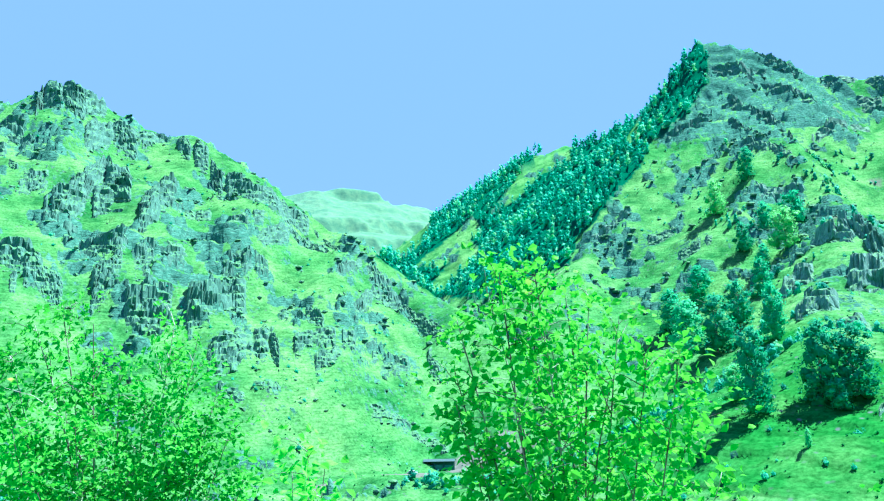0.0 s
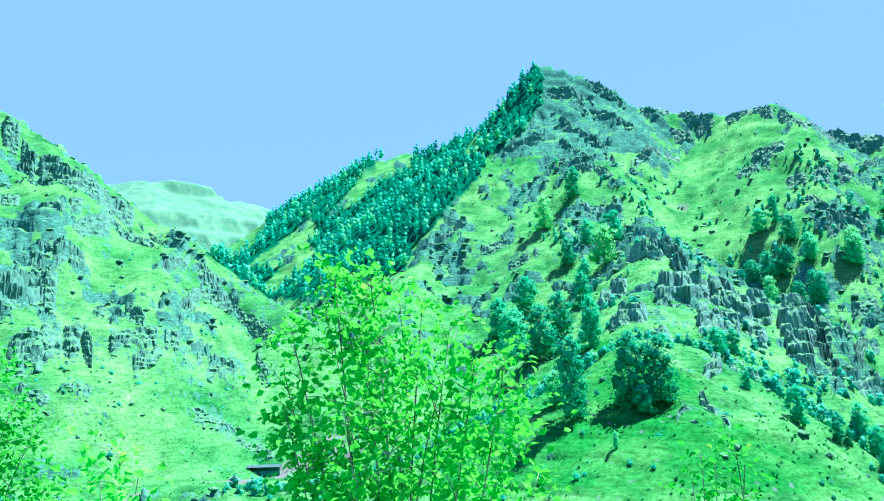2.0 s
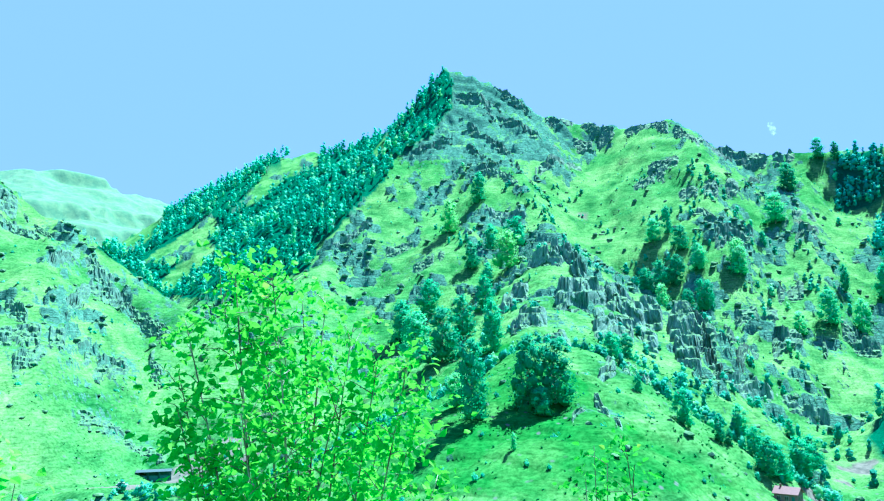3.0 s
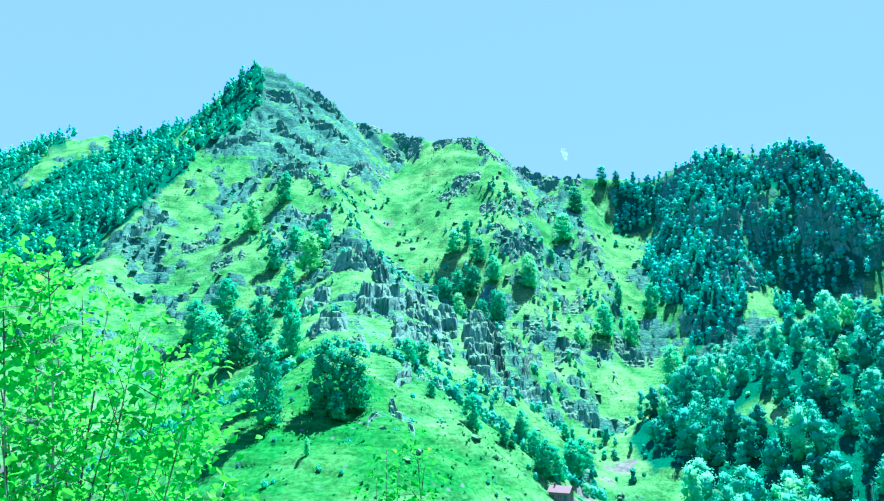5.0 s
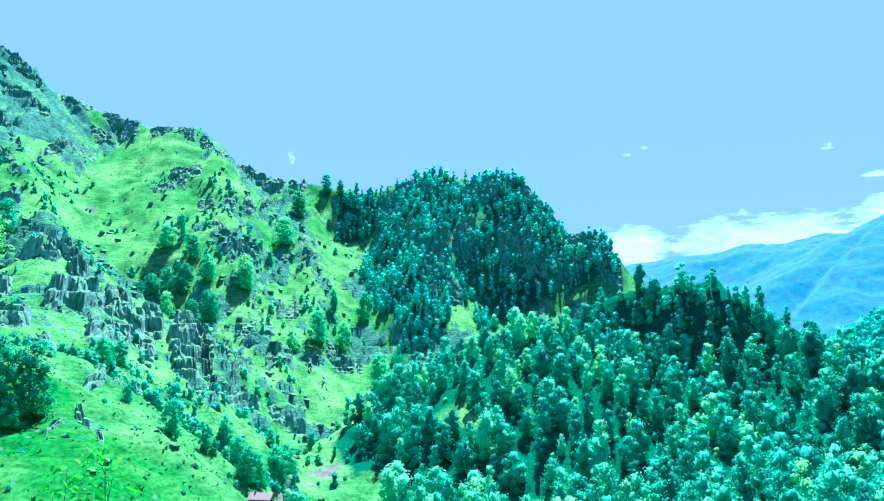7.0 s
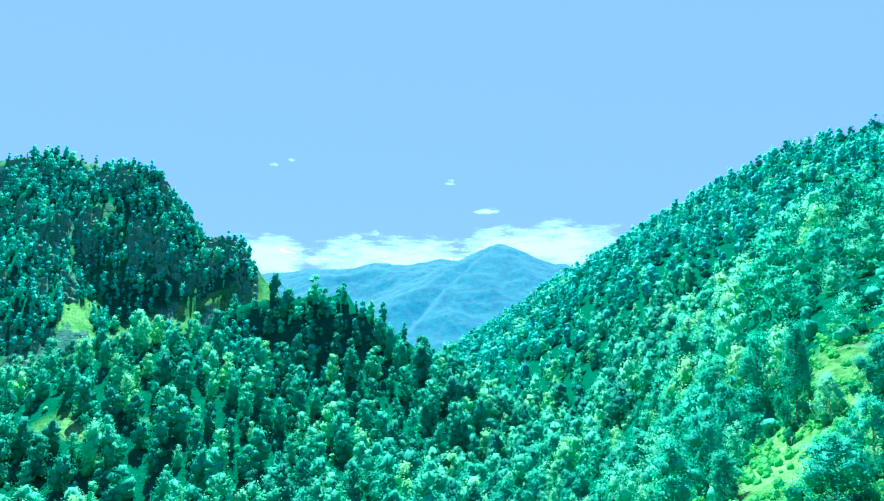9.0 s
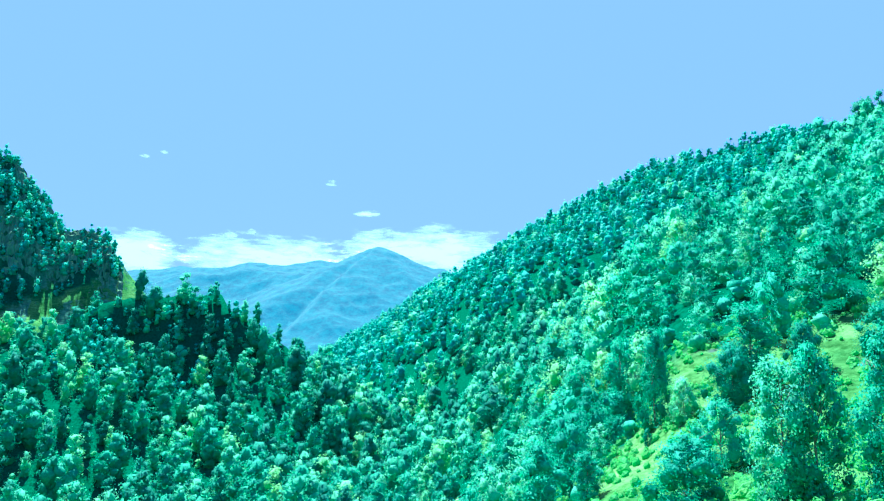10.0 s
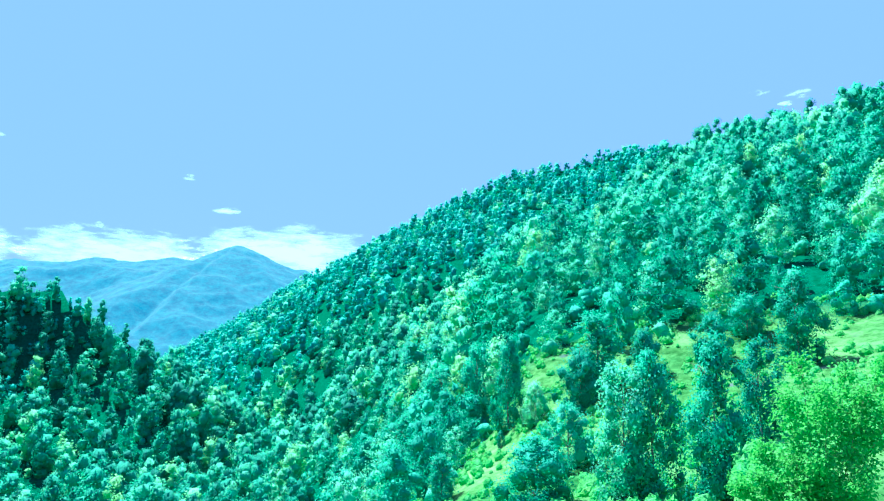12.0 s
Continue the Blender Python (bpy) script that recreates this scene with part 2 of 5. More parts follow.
def relief(x, y):
    """Height of the ground and the bareness of its rock, 0 to 1."""
    r, az = np.hypot(x, y), np.degrees(np.arctan2(x, y))
    z = hills(x, y) + folds(x, y)
    # gullies, outcrops and roughness
    open_land = step(110, 210, r) * (1 - step(1200, 2200, r))
    wild = open_land * (1 - 0.85 * step(81, 88, az))
    z = z + wild * (10 * (ridged(x / 90, y / 90, 4, 21) - 0.62) + 5.0 * (ridged(x / 40, y / 40, 3, 25) - 0.62) + 4.0 * (fbm(x / 16, y / 16, 4, 31) - 0.5))
    z = z + 0.5 * step(2, 40, r) * (fbm(x / 5, y / 5, 3, 51) - 0.5)
    crag = fbm(x / 45, y / 45, 3, 61) * 0.42 + fbm(x / 12, y / 12, 5, 71) * 0.58
    want = 0.56 + 0.015 * step(4, -4, az)
    for caz, cel, cd, rad, add in CRAGS + MORE_CRAGS:
        cx, cy, _ = polar(caz, cel, cd)
        want = want - add * np.exp(-((x - cx) ** 2 + (y - cy) ** 2) / rad ** 2)
    el = np.degrees(np.arctan2(z, r))
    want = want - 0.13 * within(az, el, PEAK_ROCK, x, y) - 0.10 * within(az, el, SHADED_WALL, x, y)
    rock = step(want - 0.03, want + 0.04, crag) * wild
    # ledges: the bedrock stands in steps along its bedding
    bed = z + 0.10 * x + 7 * fbm(x / 30, y / 30, 3, 91)
    tall = 7.0
    part_of = bed / tall - np.floor(bed / tall)
    ledge = (step(0.46, 0.62, part_of) - part_of) * tall
    block, _ = cells(x / 9.0 + 0.4 * fbm(x / 7, y / 7, 2, 95), y / 9.0, 83)
    chip, _ = cells(x / 3.6, y / 3.6, 87)
    z = z + rock * (ledge * 0.95 + 0.8 + 3.4 * (block - 0.45) + 1.3 * (chip - 0.5))
    z = z + wild * (1 - rock) * ledge * 0.28 * step(0.42, 0.58, fbm(x / 26, y / 26, 3, 93))
    z = z + open_land * step(81, 92, az) * 16 * (ridged(x / 130, y / 130, 3, 27) - 0.62) * step(200, 330, r)
    z = z + wild * (1 - rock) * 0.9 * (fbm(x / 4.5, y / 4.5, 3, 85) - 0.5)
    return z, rock


# Places where bedrock breaks through: azimuth, elevation, distance, radius, weight.
CRAGS = [(74, 5.5, 385, 20, 0.1), (62, 0, 320, 90, -0.1), (75, -3, 270, 90, -0.2), (30, -6, 175, 45, -0.4), (12, -4, 300, 70, -0.2), (5, -6, 300, 60, -0.15), (-12, -3, 310, 60, -0.05),
         (35, -7, 230, 60, -0.1), (21, 19, 765, 90, 0.15), (26, 17, 745, 60, 0.13), (28.6, 7, 480, 34, 0.18), (31.5, 4, 435, 28, 0.2), (35, 0, 400, 22, 0.2), (39, 0, 420, 22, 0.1),
         (23, 14, 650, 40, 0.05), (33, 13, 660, 55, -0.2)]
MORE_CRAGS = [(31, 9.5, 560, 40, -0.2), (15, 8, 540, 60, 0.01), (12, 3, 430, 60, 0.0), (26, -3, 270, 50, -0.2), (20, 5, 440, 60, 0.03), (48, 0, 450, 35, -0.15), (-27.5, 19.5, 570, 40, 0.12),
              (-15, 6, 420, 40, 0.05), (-6, 3, 400, 50, 0.03), (-3, -4, 320, 60, -0.05), (-6, 0, 380, 45, 0.05), (42, 7, 560, 50, 0.06), (45, 9, 600, 50, 0.05), (37, 9, 600, 40, 0.03),
              (40, 4, 480, 40, 0.05), (58, 11, 640, 70, 0.14), (65, 8, 580, 40, 0.12)]


def steep_front(x, y):
    r, az = np.hypot(x, y), np.degrees(np.arctan2(x, y))
    return step(65, 68, az) * step(79, 77, az) * step(346, 354, r) * step(397, 391, r)


def woodland(x, y):
    """How thickly trees stand, 0 to 1."""
    r, az = np.hypot(x, y), np.degrees(np.arctan2(x, y))
    el = np.degrees(np.arctan2(relief(x, y)[0], r))
    gaps = fbm(x / 35, y / 35, 3, 101)
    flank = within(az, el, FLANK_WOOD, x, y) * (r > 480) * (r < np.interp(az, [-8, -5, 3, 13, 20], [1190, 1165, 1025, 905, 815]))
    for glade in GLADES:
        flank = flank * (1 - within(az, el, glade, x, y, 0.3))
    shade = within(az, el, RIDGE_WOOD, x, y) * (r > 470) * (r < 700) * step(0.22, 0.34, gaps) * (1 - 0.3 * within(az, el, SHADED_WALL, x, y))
    wall = steep_front(x, y)
    knoll = (1 - 0.2 * wall) * step(-0.4, 0.4, az - np.interp(r, [180, 260, 330, 380, 420, 500], [60, 52, 48.5, 51, 60, 72])) * (az < 92) * (r > 185) * (r < 480) * np.maximum(step(0.70, 0.62, gaps), step(64, 67, az))
    slope = (az > 82) * (az < 140) * (r > np.interp(az, [82, 90, 97, 104, 108, 140], [120, 75, 62, 64, 90, 92])) * (r < np.interp(az, [82, 93, 99, 107, 119, 136], [1260, 1015, 915, 855, 785, 715])) * 1.0
    knoll = knoll * (1 - (np.abs(az - 63.95) < 0.9) * (r < 264)) * (1 - (np.abs(az - 69.6) < 0.9) * (r < 260))
    return np.clip(flank + shade + knoll + slope, 0, 1)


def bare_ground(x, y):
    """Pale scree and cut earth: azimuth, elevation and distance of each patch, radius and weight."""
    total = np.zeros(x.shape)
    ragged = fbm(x / 9, y / 9, 4, 131)
    for caz, cel, cd, rad, add in SCREE:
        cx, cy, _ = polar(caz, cel, cd)
        total = total + add * np.exp(-((x - cx) ** 2 + (y - cy) ** 2) / rad ** 2)
    return step(0.42, 0.62, total + 0.7 * (ragged - 0.5))


SCREE = [(1.8, -6, 322, 11, 1.0), (3.8, -5, 328, 9, 0.9), (28.8, 14.5, 700, 9, 0.62), (29.8, 12.5, 655, 9, 0.62), (30.6, 10.5, 610, 9, 0.6), (28.4, 8, 480, 10, 0.8),
         (30.5, 6.5, 452, 9, 0.7), (46, 9, 590, 12, 0.5), (47, 7, 560, 12, 0.5), (36.5, -4, 330, 9, 0.6), (47.6, -6, 303, 6, 1.1), (48.4, -6, 312, 5, 1.0), (46.9, -6, 288, 4, 1.0), (45.2, -7, 252, 4.5, 0.95), (44.4, -8, 236, 4.5, 0.95)]
# relief ends


def material(name):
    m = bpy.data.materials.new(name)
    m.use_nodes = True
    return m, m.node_tree.nodes, m.node_tree.links


def ramp(nodes, links, fac, stops):
    n = nodes.new("ShaderNodeValToRGB")
    els = n.color_ramp.elements
    while len(els) < len(stops):
        els.new(0.5)
    for e, (p, c) in zip(els, stops):
        e.position, e.color = p, (*c, 1)
    links.new(fac, n.inputs[0])
    return n.outputs[0]


def noise_node(nodes, links, vec, scale, detail=6, rough=0.6):
    n = nodes.new("ShaderNodeTexNoise")
    n.inputs["Scale"].default_value, n.inputs["Detail"].default_value, n.inputs["Roughness"].default_value = scale, detail, rough
    links.new(vec, n.inputs["Vector"])
    return n.outputs[0]


def mix(nodes, links, fac, a, b, kind="MIX"):
    n = nodes.new("ShaderNodeMix")
    n.data_type, n.blend_type = "RGBA", kind
    for sock, v in ((n.inputs[0], fac), (n.inputs[6], a), (n.inputs[7], b)):
        if isinstance(v, (int, float)):
            sock.default_value = v
        elif isinstance(v, tuple):
            sock.default_value = (*v, 1)
        else:
            links.new(v, sock)
    return n.outputs[2]


def ground_material():
    m, n, l = material("mountain_ground")
    b = n["Principled BSDF"]
    pos = n.new("ShaderNodeNewGeometry").outputs["Position"]
    rock = n.new("ShaderNodeAttribute")
    rock.attribute_name = "rock"
    grass = ramp(n, l, noise_node(n, l, pos, 0.06, 8, 0.65), [(0.34, (0.055, 0.14, 0.042)), (0.5, (0.13, 0.25, 0.078)), (0.66, (0.205, 0.32, 0.115))])
    broad = ramp(n, l, noise_node(n, l, pos, 0.017, 5, 0.6), [(0.38, (0.55, 0.76, 0.64)), (0.6, (1.05, 1.02, 1.0))])
    grass = mix(n, l, 0.8, grass, broad, "MULTIPLY")
    tuft = ramp(n, l, noise_node(n, l, pos, 0.9, 5, 0.7), [(0.36, (0.30, 0.40, 0.28)), (0.58, (1, 1, 1))])
    grass = mix(n, l, 0.8, grass, tuft, "MULTIPLY")
    contour = n.new("ShaderNodeVectorMath")
    contour.operation, contour.inputs[1].default_value = "MULTIPLY", (0.16, 0.16, 1.25)
    l.new(pos, contour.inputs[0])
    tread = noise_node(n, l, contour.outputs[0], 1.0, 5, 0.65)
    grass = mix(n, l, 0.55, grass, ramp(n, l, tread, [(0.38, (0.42, 0.5, 0.42)), (0.56, (1.1, 1.1, 1.1))]), "MULTIPLY")
    lush = n.new("ShaderNodeAttribute")
    lush.attribute_name = "lush"
    grass = mix(n, l, lush.outputs["Fac"], grass, mix(n, l, 0.75, (0.036, 0.145, 0.022), mix(n, l, 0.8, tuft, ramp(n, l, tread, [(0.38, (0.4, 0.5, 0.4)), (0.56, (1.1, 1.1, 1.1))]), "MULTIPLY"), "MULTIPLY"))
    stretch = n.new("ShaderNodeVectorMath")
    stretch.operation, stretch.inputs[1].default_value = "MULTIPLY", (0.6, 0.6, 1.3)
    l.new(pos, stretch.inputs[0])
    stone = ramp(n, l, noise_node(n, l, stretch.outputs[0], 0.45, 8, 0.7), [(0.3, (0.045, 0.11, 0.075)), (0.5, (0.085, 0.175, 0.125)), (0.72, (0.15, 0.255, 0.185))])
    joint = n.new("ShaderNodeTexVoronoi")
    joint.feature = "DISTANCE_TO_EDGE"
    joint.inputs["Scale"].default_value = 0.42
    l.new(stretch.outputs[0], joint.inputs["Vector"])
    crack = ramp(n, l, joint.outputs["Distance"], [(0.0, (0.25, 0.25, 0.25)), (0.12, (1, 1, 1))])
    stone = mix(n, l, 0.45, stone, crack, "MULTIPLY")
    # loose stones in the turf
    cell = n.new("ShaderNodeTexVoronoi")
    cell.inputs["Scale"].default_value = 0.30
    l.new(pos, cell.inputs["Vector"])
    stones = ramp(n, l, cell.outputs["Distance"], [(0.10, (1, 1, 1)), (0.22, (0, 0, 0))])
    few = ramp(n, l, noise_node(n, l, pos, 0.045, 4, 0.6), [(0.48, (0, 0, 0)), (0.6, (1, 1, 1))])
    stones = mix(n, l, 1.0, stones, few, "MULTIPLY")
    edge = n.new("ShaderNodeMath")
    edge.operation = "MULTIPLY_ADD"
    l.new(noise_node(n, l, pos, 0.35, 8, 0.7), edge.inputs[0])
    edge.inputs[1].default_value, edge.inputs[2].default_value = 2.2, -1.1
    add = n.new("ShaderNodeMath")
    add.operation = "ADD"
    l.new(rock.outputs["Fac"], add.inputs[0])
    l.new(edge.outputs[0], add.inputs[1])
    mask = ramp(n, l, add.outputs[0], [(0.35, (0, 0, 0)), (0.55, (1, 1, 1))])
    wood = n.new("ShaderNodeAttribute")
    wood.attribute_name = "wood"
    # Forest floor, darkened further with the shade of the gaps put into its colour.
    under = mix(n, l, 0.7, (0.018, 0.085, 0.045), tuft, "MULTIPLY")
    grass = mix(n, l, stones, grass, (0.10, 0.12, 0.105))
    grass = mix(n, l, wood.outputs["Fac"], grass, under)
    gravel = n.new("ShaderNodeAttribute")
    gravel.attribute_name = "gravel"
    pale = ramp(n, l, noise_node(n, l, pos, 0.4, 6, 0.6), [(0.35, (0.075, 0.075, 0.065)), (0.65, (0.16, 0.145, 0.125))])
    grass = mix(n, l, gravel.outputs["Fac"], grass, pale)
    mask = mix(n, l, wood.outputs["Fac"], mask, (0, 0, 0))
    l.new(mix(n, l, mask, grass, stone), b.inputs["Base Color"])
    b.inputs["Roughness"].default_value = 1.0
    b.inputs["Specular IOR Level"].default_value = 0.0
    bump = n.new("ShaderNodeBump")
    bump.inputs["Strength"].default_value, bump.inputs["Distance"].default_value = 0.8, 1.0
    l.new(noise_node(n, l, stretch.outputs[0], 0.6, 9, 0.65), bump.inputs["Height"])
    treads = n.new("ShaderNodeBump")
    treads.inputs["Strength"].default_value, treads.inputs["Distance"].default_value = 0.6, 1.0
    l.new(tread, treads.inputs["Height"])
    l.new(bump.outputs[0], treads.inputs["Normal"])
    # blades stand upright, so turf takes the light more evenly than bare ground
    blades = n.new("ShaderNodeMix")
    blades.data_type = "VECTOR"
    blades.inputs[5].default_value = (0, 0, 1)
    l.new(treads.outputs[0], blades.inputs[4])
    share = n.new("ShaderNodeMath")
    share.operation, share.inputs[1].default_value, share.inputs[2].default_value = "MULTIPLY_ADD", -0.62, 0.62
    l.new(mask, share.inputs[0])
    l.new(share.outputs[0], blades.inputs[0])
    l.new(blades.outputs[1], b.inputs["Normal"])
    return m


def foliage_material(name, dark, bright):
    m, n, l = material(name)
    b = n["Principled BSDF"]
    geo = n.new("ShaderNodeNewGeometry")
    tone = n.new("ShaderNodeAttribute")
    tone.attribute_name = "tone"
    own = n.new("ShaderNodeObjectInfo")
    total = n.new("ShaderNodeMath")
    total.operation = "ADD"
    l.new(tone.outputs["Fac"], total.inputs[0])
    l.new(own.outputs["Random"], total.inputs[1])
    wrap = n.new("ShaderNodeMath")
    wrap.operation = "FRACT"
    l.new(total.outputs[0], wrap.inputs[0])
    half = n.new("ShaderNodeMix")
    half.inputs[0].default_value = 0.88
    l.new(geo.outputs["Random Per Island"], half.inputs[2])
    l.new(wrap.outputs[0], half.inputs[3])
    middle = [0.5 * a + 0.5 * b_ for a, b_ in zip(dark, bright)]
    middle[0] *= 0.8
    col = ramp(n, l, half.outputs[0], [(0.1, dark), (0.6, middle), (0.82, bright), (0.95, (bright[0] * 1.35, bright[1] * 1.08, bright[2] * 0.72))])
    speck = noise_node(n, l, geo.outputs["Position"], 1.1, 5, 0.8)
    col = mix(n, l, 0.45, col, ramp(n, l, speck, [(0.36, (0.38, 0.45, 0.43)), (0.64, (1.45, 1.4, 1.35))]), "MULTIPLY")
    bump = n.new("ShaderNodeBump")
    bump.inputs["Strength"].default_value, bump.inputs["Distance"].default_value = 0.6, 0.5
    l.new(speck, bump.inputs["Height"])
    l.new(bump.outputs[0], b.inputs["Normal"])
    l.new(col, b.inputs["Base Color"])
    b.inputs["Roughness"].default_value = 0.75
    b.inputs["Specular IOR Level"].default_value = 0.05
    tr = n.new("ShaderNodeBsdfTranslucent")
    l.new(mix(n, l, 1.0, col, (1.05, 1.15, 0.85), "MULTIPLY"), tr.inputs[0])
    mx = n.new("ShaderNodeMixShader")
    mx.inputs[0].default_value = 0.38
    l.new(b.outputs[0], mx.inputs[1])
    l.new(tr.outputs[0], mx.inputs[2])
    l.new(mx.outputs[0], n["Material Output"].inputs[0])
    return m


def bark_material():
    m, n, l = material("pale_bark")
    b = n["Principled BSDF"]
    pos = n.new("ShaderNodeTexCoord").outputs["Object"]
    l.new(ramp(n, l, noise_node(n, l, pos, 3.0), [(0.42, (0.08, 0.07, 0.06)), (0.55, (0.34, 0.32, 0.28))]), b.inputs["Base Color"])
    b.inputs["Roughness"].default_value = 0.9
    return m


def mesh_from(name, verts, faces, mat=None, smooth=False):
    me = bpy.data.meshes.new(name)
    verts, faces = np.asarray(verts, np.float32), np.asarray(faces, np.int32)
    k = faces.shape[1]
    me.vertices.add(len(verts))
    me.vertices.foreach_set("co", verts.ravel())
    me.loops.add(faces.size)
    me.loops.foreach_set("vertex_index", faces.ravel())
    me.polygons.add(len(faces))
    me.polygons.foreach_set("loop_start", np.arange(0, faces.size, k, dtype=np.int32))
    me.update(calc_edges=True)
    if smooth:
        me.shade_smooth()
    else:
        me.shade_flat()
    if mat:
        me.materials.append(mat)
    return me


GROUND = ground_material()

# ---- outcrops ----
GOLD = (1 + 5 ** 0.5) / 2
CORE_V = np.array([(-1, GOLD, 0), (1, GOLD, 0), (-1, -GOLD, 0), (1, -GOLD, 0), (0, -1, GOLD), (0, 1, GOLD), (0, -1, -GOLD), (0, 1, -GOLD), (GOLD, 0, -1), (GOLD, 0, 1), (-GOLD, 0, -1), (-GOLD, 0, 1)]) / math.sqrt(1 + GOLD * GOLD)
CORE_F = np.array([(0, 11, 5), (0, 5, 1), (0, 1, 7), (0, 7, 10), (0, 10, 11), (1, 5, 9), (5, 11, 4), (11, 10, 2), (10, 7, 6), (7, 1, 8),
                   (3, 9, 4), (3, 4, 2), (3, 2, 6), (3, 6, 8), (3, 8, 9), (4, 9, 5), (2, 4, 11), (6, 2, 10), (8, 6, 7), (9, 8, 1)])




def rock_material(name, tones):
    """Weathered rock in three tones, with turf where it lies flat."""
    m, n, l = material(name)
    b = n["Principled BSDF"]
    geo = n.new("ShaderNodeNewGeometry")
    stretch = n.new("ShaderNodeVectorMath")
    stretch.operation, stretch.inputs[1].default_value = "MULTIPLY", (1, 1, 0.35)
    l.new(geo.outputs["Position"], stretch.inputs[0])
    col = ramp(n, l, noise_node(n, l, stretch.outputs[0], 0.35, 7, 0.7), list(zip((0.3, 0.5, 0.7), tones)))
    stain = ramp(n, l, noise_node(n, l, stretch.outputs[0], 1.1, 7, 0.7), [(0.34, (0.45, 0.52, 0.48)), (0.6, (1.1, 1.1, 1.1))])
    col = mix(n, l, 0.8, col, stain, "MULTIPLY")
    up = n.new("ShaderNodeSeparateXYZ")
    l.new(geo.outputs["Normal"], up.inputs[0])
    level = n.new("ShaderNodeMath")
    level.operation, level.inputs[1].default_value = "MULTIPLY", 0.5
    l.new(up.outputs[2], level.inputs[0])
    patchy = n.new("ShaderNodeMath")
    patchy.operation, patchy.inputs[1].default_value = "MULTIPLY_ADD", 0.55
    l.new(noise_node(n, l, geo.outputs["Position"], 0.3, 8, 0.75), patchy.inputs[0])
    l.new(level.outputs[0], patchy.inputs[2])
    turf = ramp(n, l, patchy.outputs[0], [(0.51, (0, 0, 0)), (0.59, (1, 1, 1))])
    blades = ramp(n, l, noise_node(n, l, geo.outputs["Position"], 0.5, 7, 0.7), [(0.35, (0.05, 0.13, 0.045)), (0.65, (0.13, 0.25, 0.09))])
    l.new(mix(n, l, turf, col, blades), b.inputs["Base Color"])
    b.inputs["Roughness"].default_value = 0.9
    bump = n.new("ShaderNodeBump")
    bump.inputs["Strength"].default_value, bump.inputs["Distance"].default_value = 0.5, 0.6
    l.new(noise_node(n, l, geo.outputs["Position"], 0.9, 8, 0.65), bump.inputs["Height"])
    l.new(bump.outputs[0], b.inputs["Normal"])
    return m


ROCK = rock_material("weathered_rock", ((0.038, 0.095, 0.068), (0.078, 0.16, 0.115), (0.155, 0.25, 0.185)))
# Paler copy of the rock: grazing sun and haze are put into its colour.
CLIFF_ROCK = rock_material("lit_columnar_rock", ((0.06, 0.125, 0.095), (0.13, 0.225, 0.175), (0.26, 0.36, 0.295)))
ROCK_SPOTS = []
# Rock bands on the slopes: bearing and elevation of both ends of the upper edge, and the height of the face.
LEFT_HIGH = [(-29.3, 18.6, -28.8, 20.4, 16), (-28.8, 20.4, -27.6, 20.5, 24), (-27.7, 20.4, -26.2, 19.8, 20), (-26.2, 19.8, -24.8, 19.4, 14), (-26.0, 17.8, -24.3, 17.9, 13), (-24.3, 18.0, -22.7, 17.5, 13),
             (-22.7, 17.5, -20.8, 17.3, 9), (-20.8, 17.3, -19.0, 17.2, 12), (-19.0, 17.1, -17.7, 16.7, 14), (-17.5, 15.7, -16.6, 14.9, 12), (-16.6, 14.9, -14.3, 14.1, 12), (-14.3, 14.0, -12.2, 12.9, 11),
             (-12.2, 12.8, -10.3, 11.5, 8), (-26.0, 14.6, -24.6, 15.2, 14), (-24.6, 15.2, -23.0, 14.5, 22), (-28.3, 12.8, -26.0, 13.8, 14), (-26.3, 12.8, -24.2, 13.5, 12)]
LEFT_MID = [(-22.3, 12.8, -21.0, 13.8, 18), (-21.0, 13.9, -19.9, 14.5, 12), (-31.4, 17.6, -30.0, 17.4, 9), (-31.3, 15.7, -29.5, 16.3, 8), (-30.7, 14.7, -29.2, 14.3, 5), (-30.0, 13.3, -28.1, 14.3, 6),
            (-27.9, 10.9, -26.5, 10.8, 5), (-25.9, 9.6, -23.3, 10.6, 8), (-22.4, 9.6, -19.0, 9.5, 8), (-31.0, 9.4, -28.3, 8.6, 9), (-16.5, 8.4, -15.3, 9.1, 6), (-15.3, 9.1, -13.4, 8.4, 6),
            (-13.9, 10.5, -11.8, 11.0, 8), (-11.8, 11.0, -8.3, 9.1, 8), (-16.1, 11.5, -13.7, 12.2, 6), (-19.6, 12.1, -17.5, 11.9, 5)]
LEFT_LOW = [(-8.0, 8.0, -6.3, 8.6, 7), (-5.8, 8.0, -4.1, 6.7, 7), (-25.2, 7.5, -23.5, 9.1, 10), (-22.9, 6.5, -20.2, 6.2, 11), (-18.9, 6.4, -17.2, 7.2, 13), (-17.2, 7.2, -15.0, 6.7, 15),
            (-17.4, 2.3, -15.5, 3.1, 10), (-15.5, 3.2, -13.0, 3.3, 11), (-13.0, 3.1, -12.1, 1.3, 8), (-12.6, 4.6, -10.4, 5.1, 6), (-10.4, 5.1, -9.2, 4.2, 6), (-11.5, 2.5, -9.7, 3.3, 7),
            (-9.7, 3.3, -5.5, 2.4, 6), (-10.4, 0.8, -8.0, 2.0, 5), (-6.7, 5.0, -5.4, 6.2, 7), (-5.4, 6.2, -3.2, 5.1, 8)]
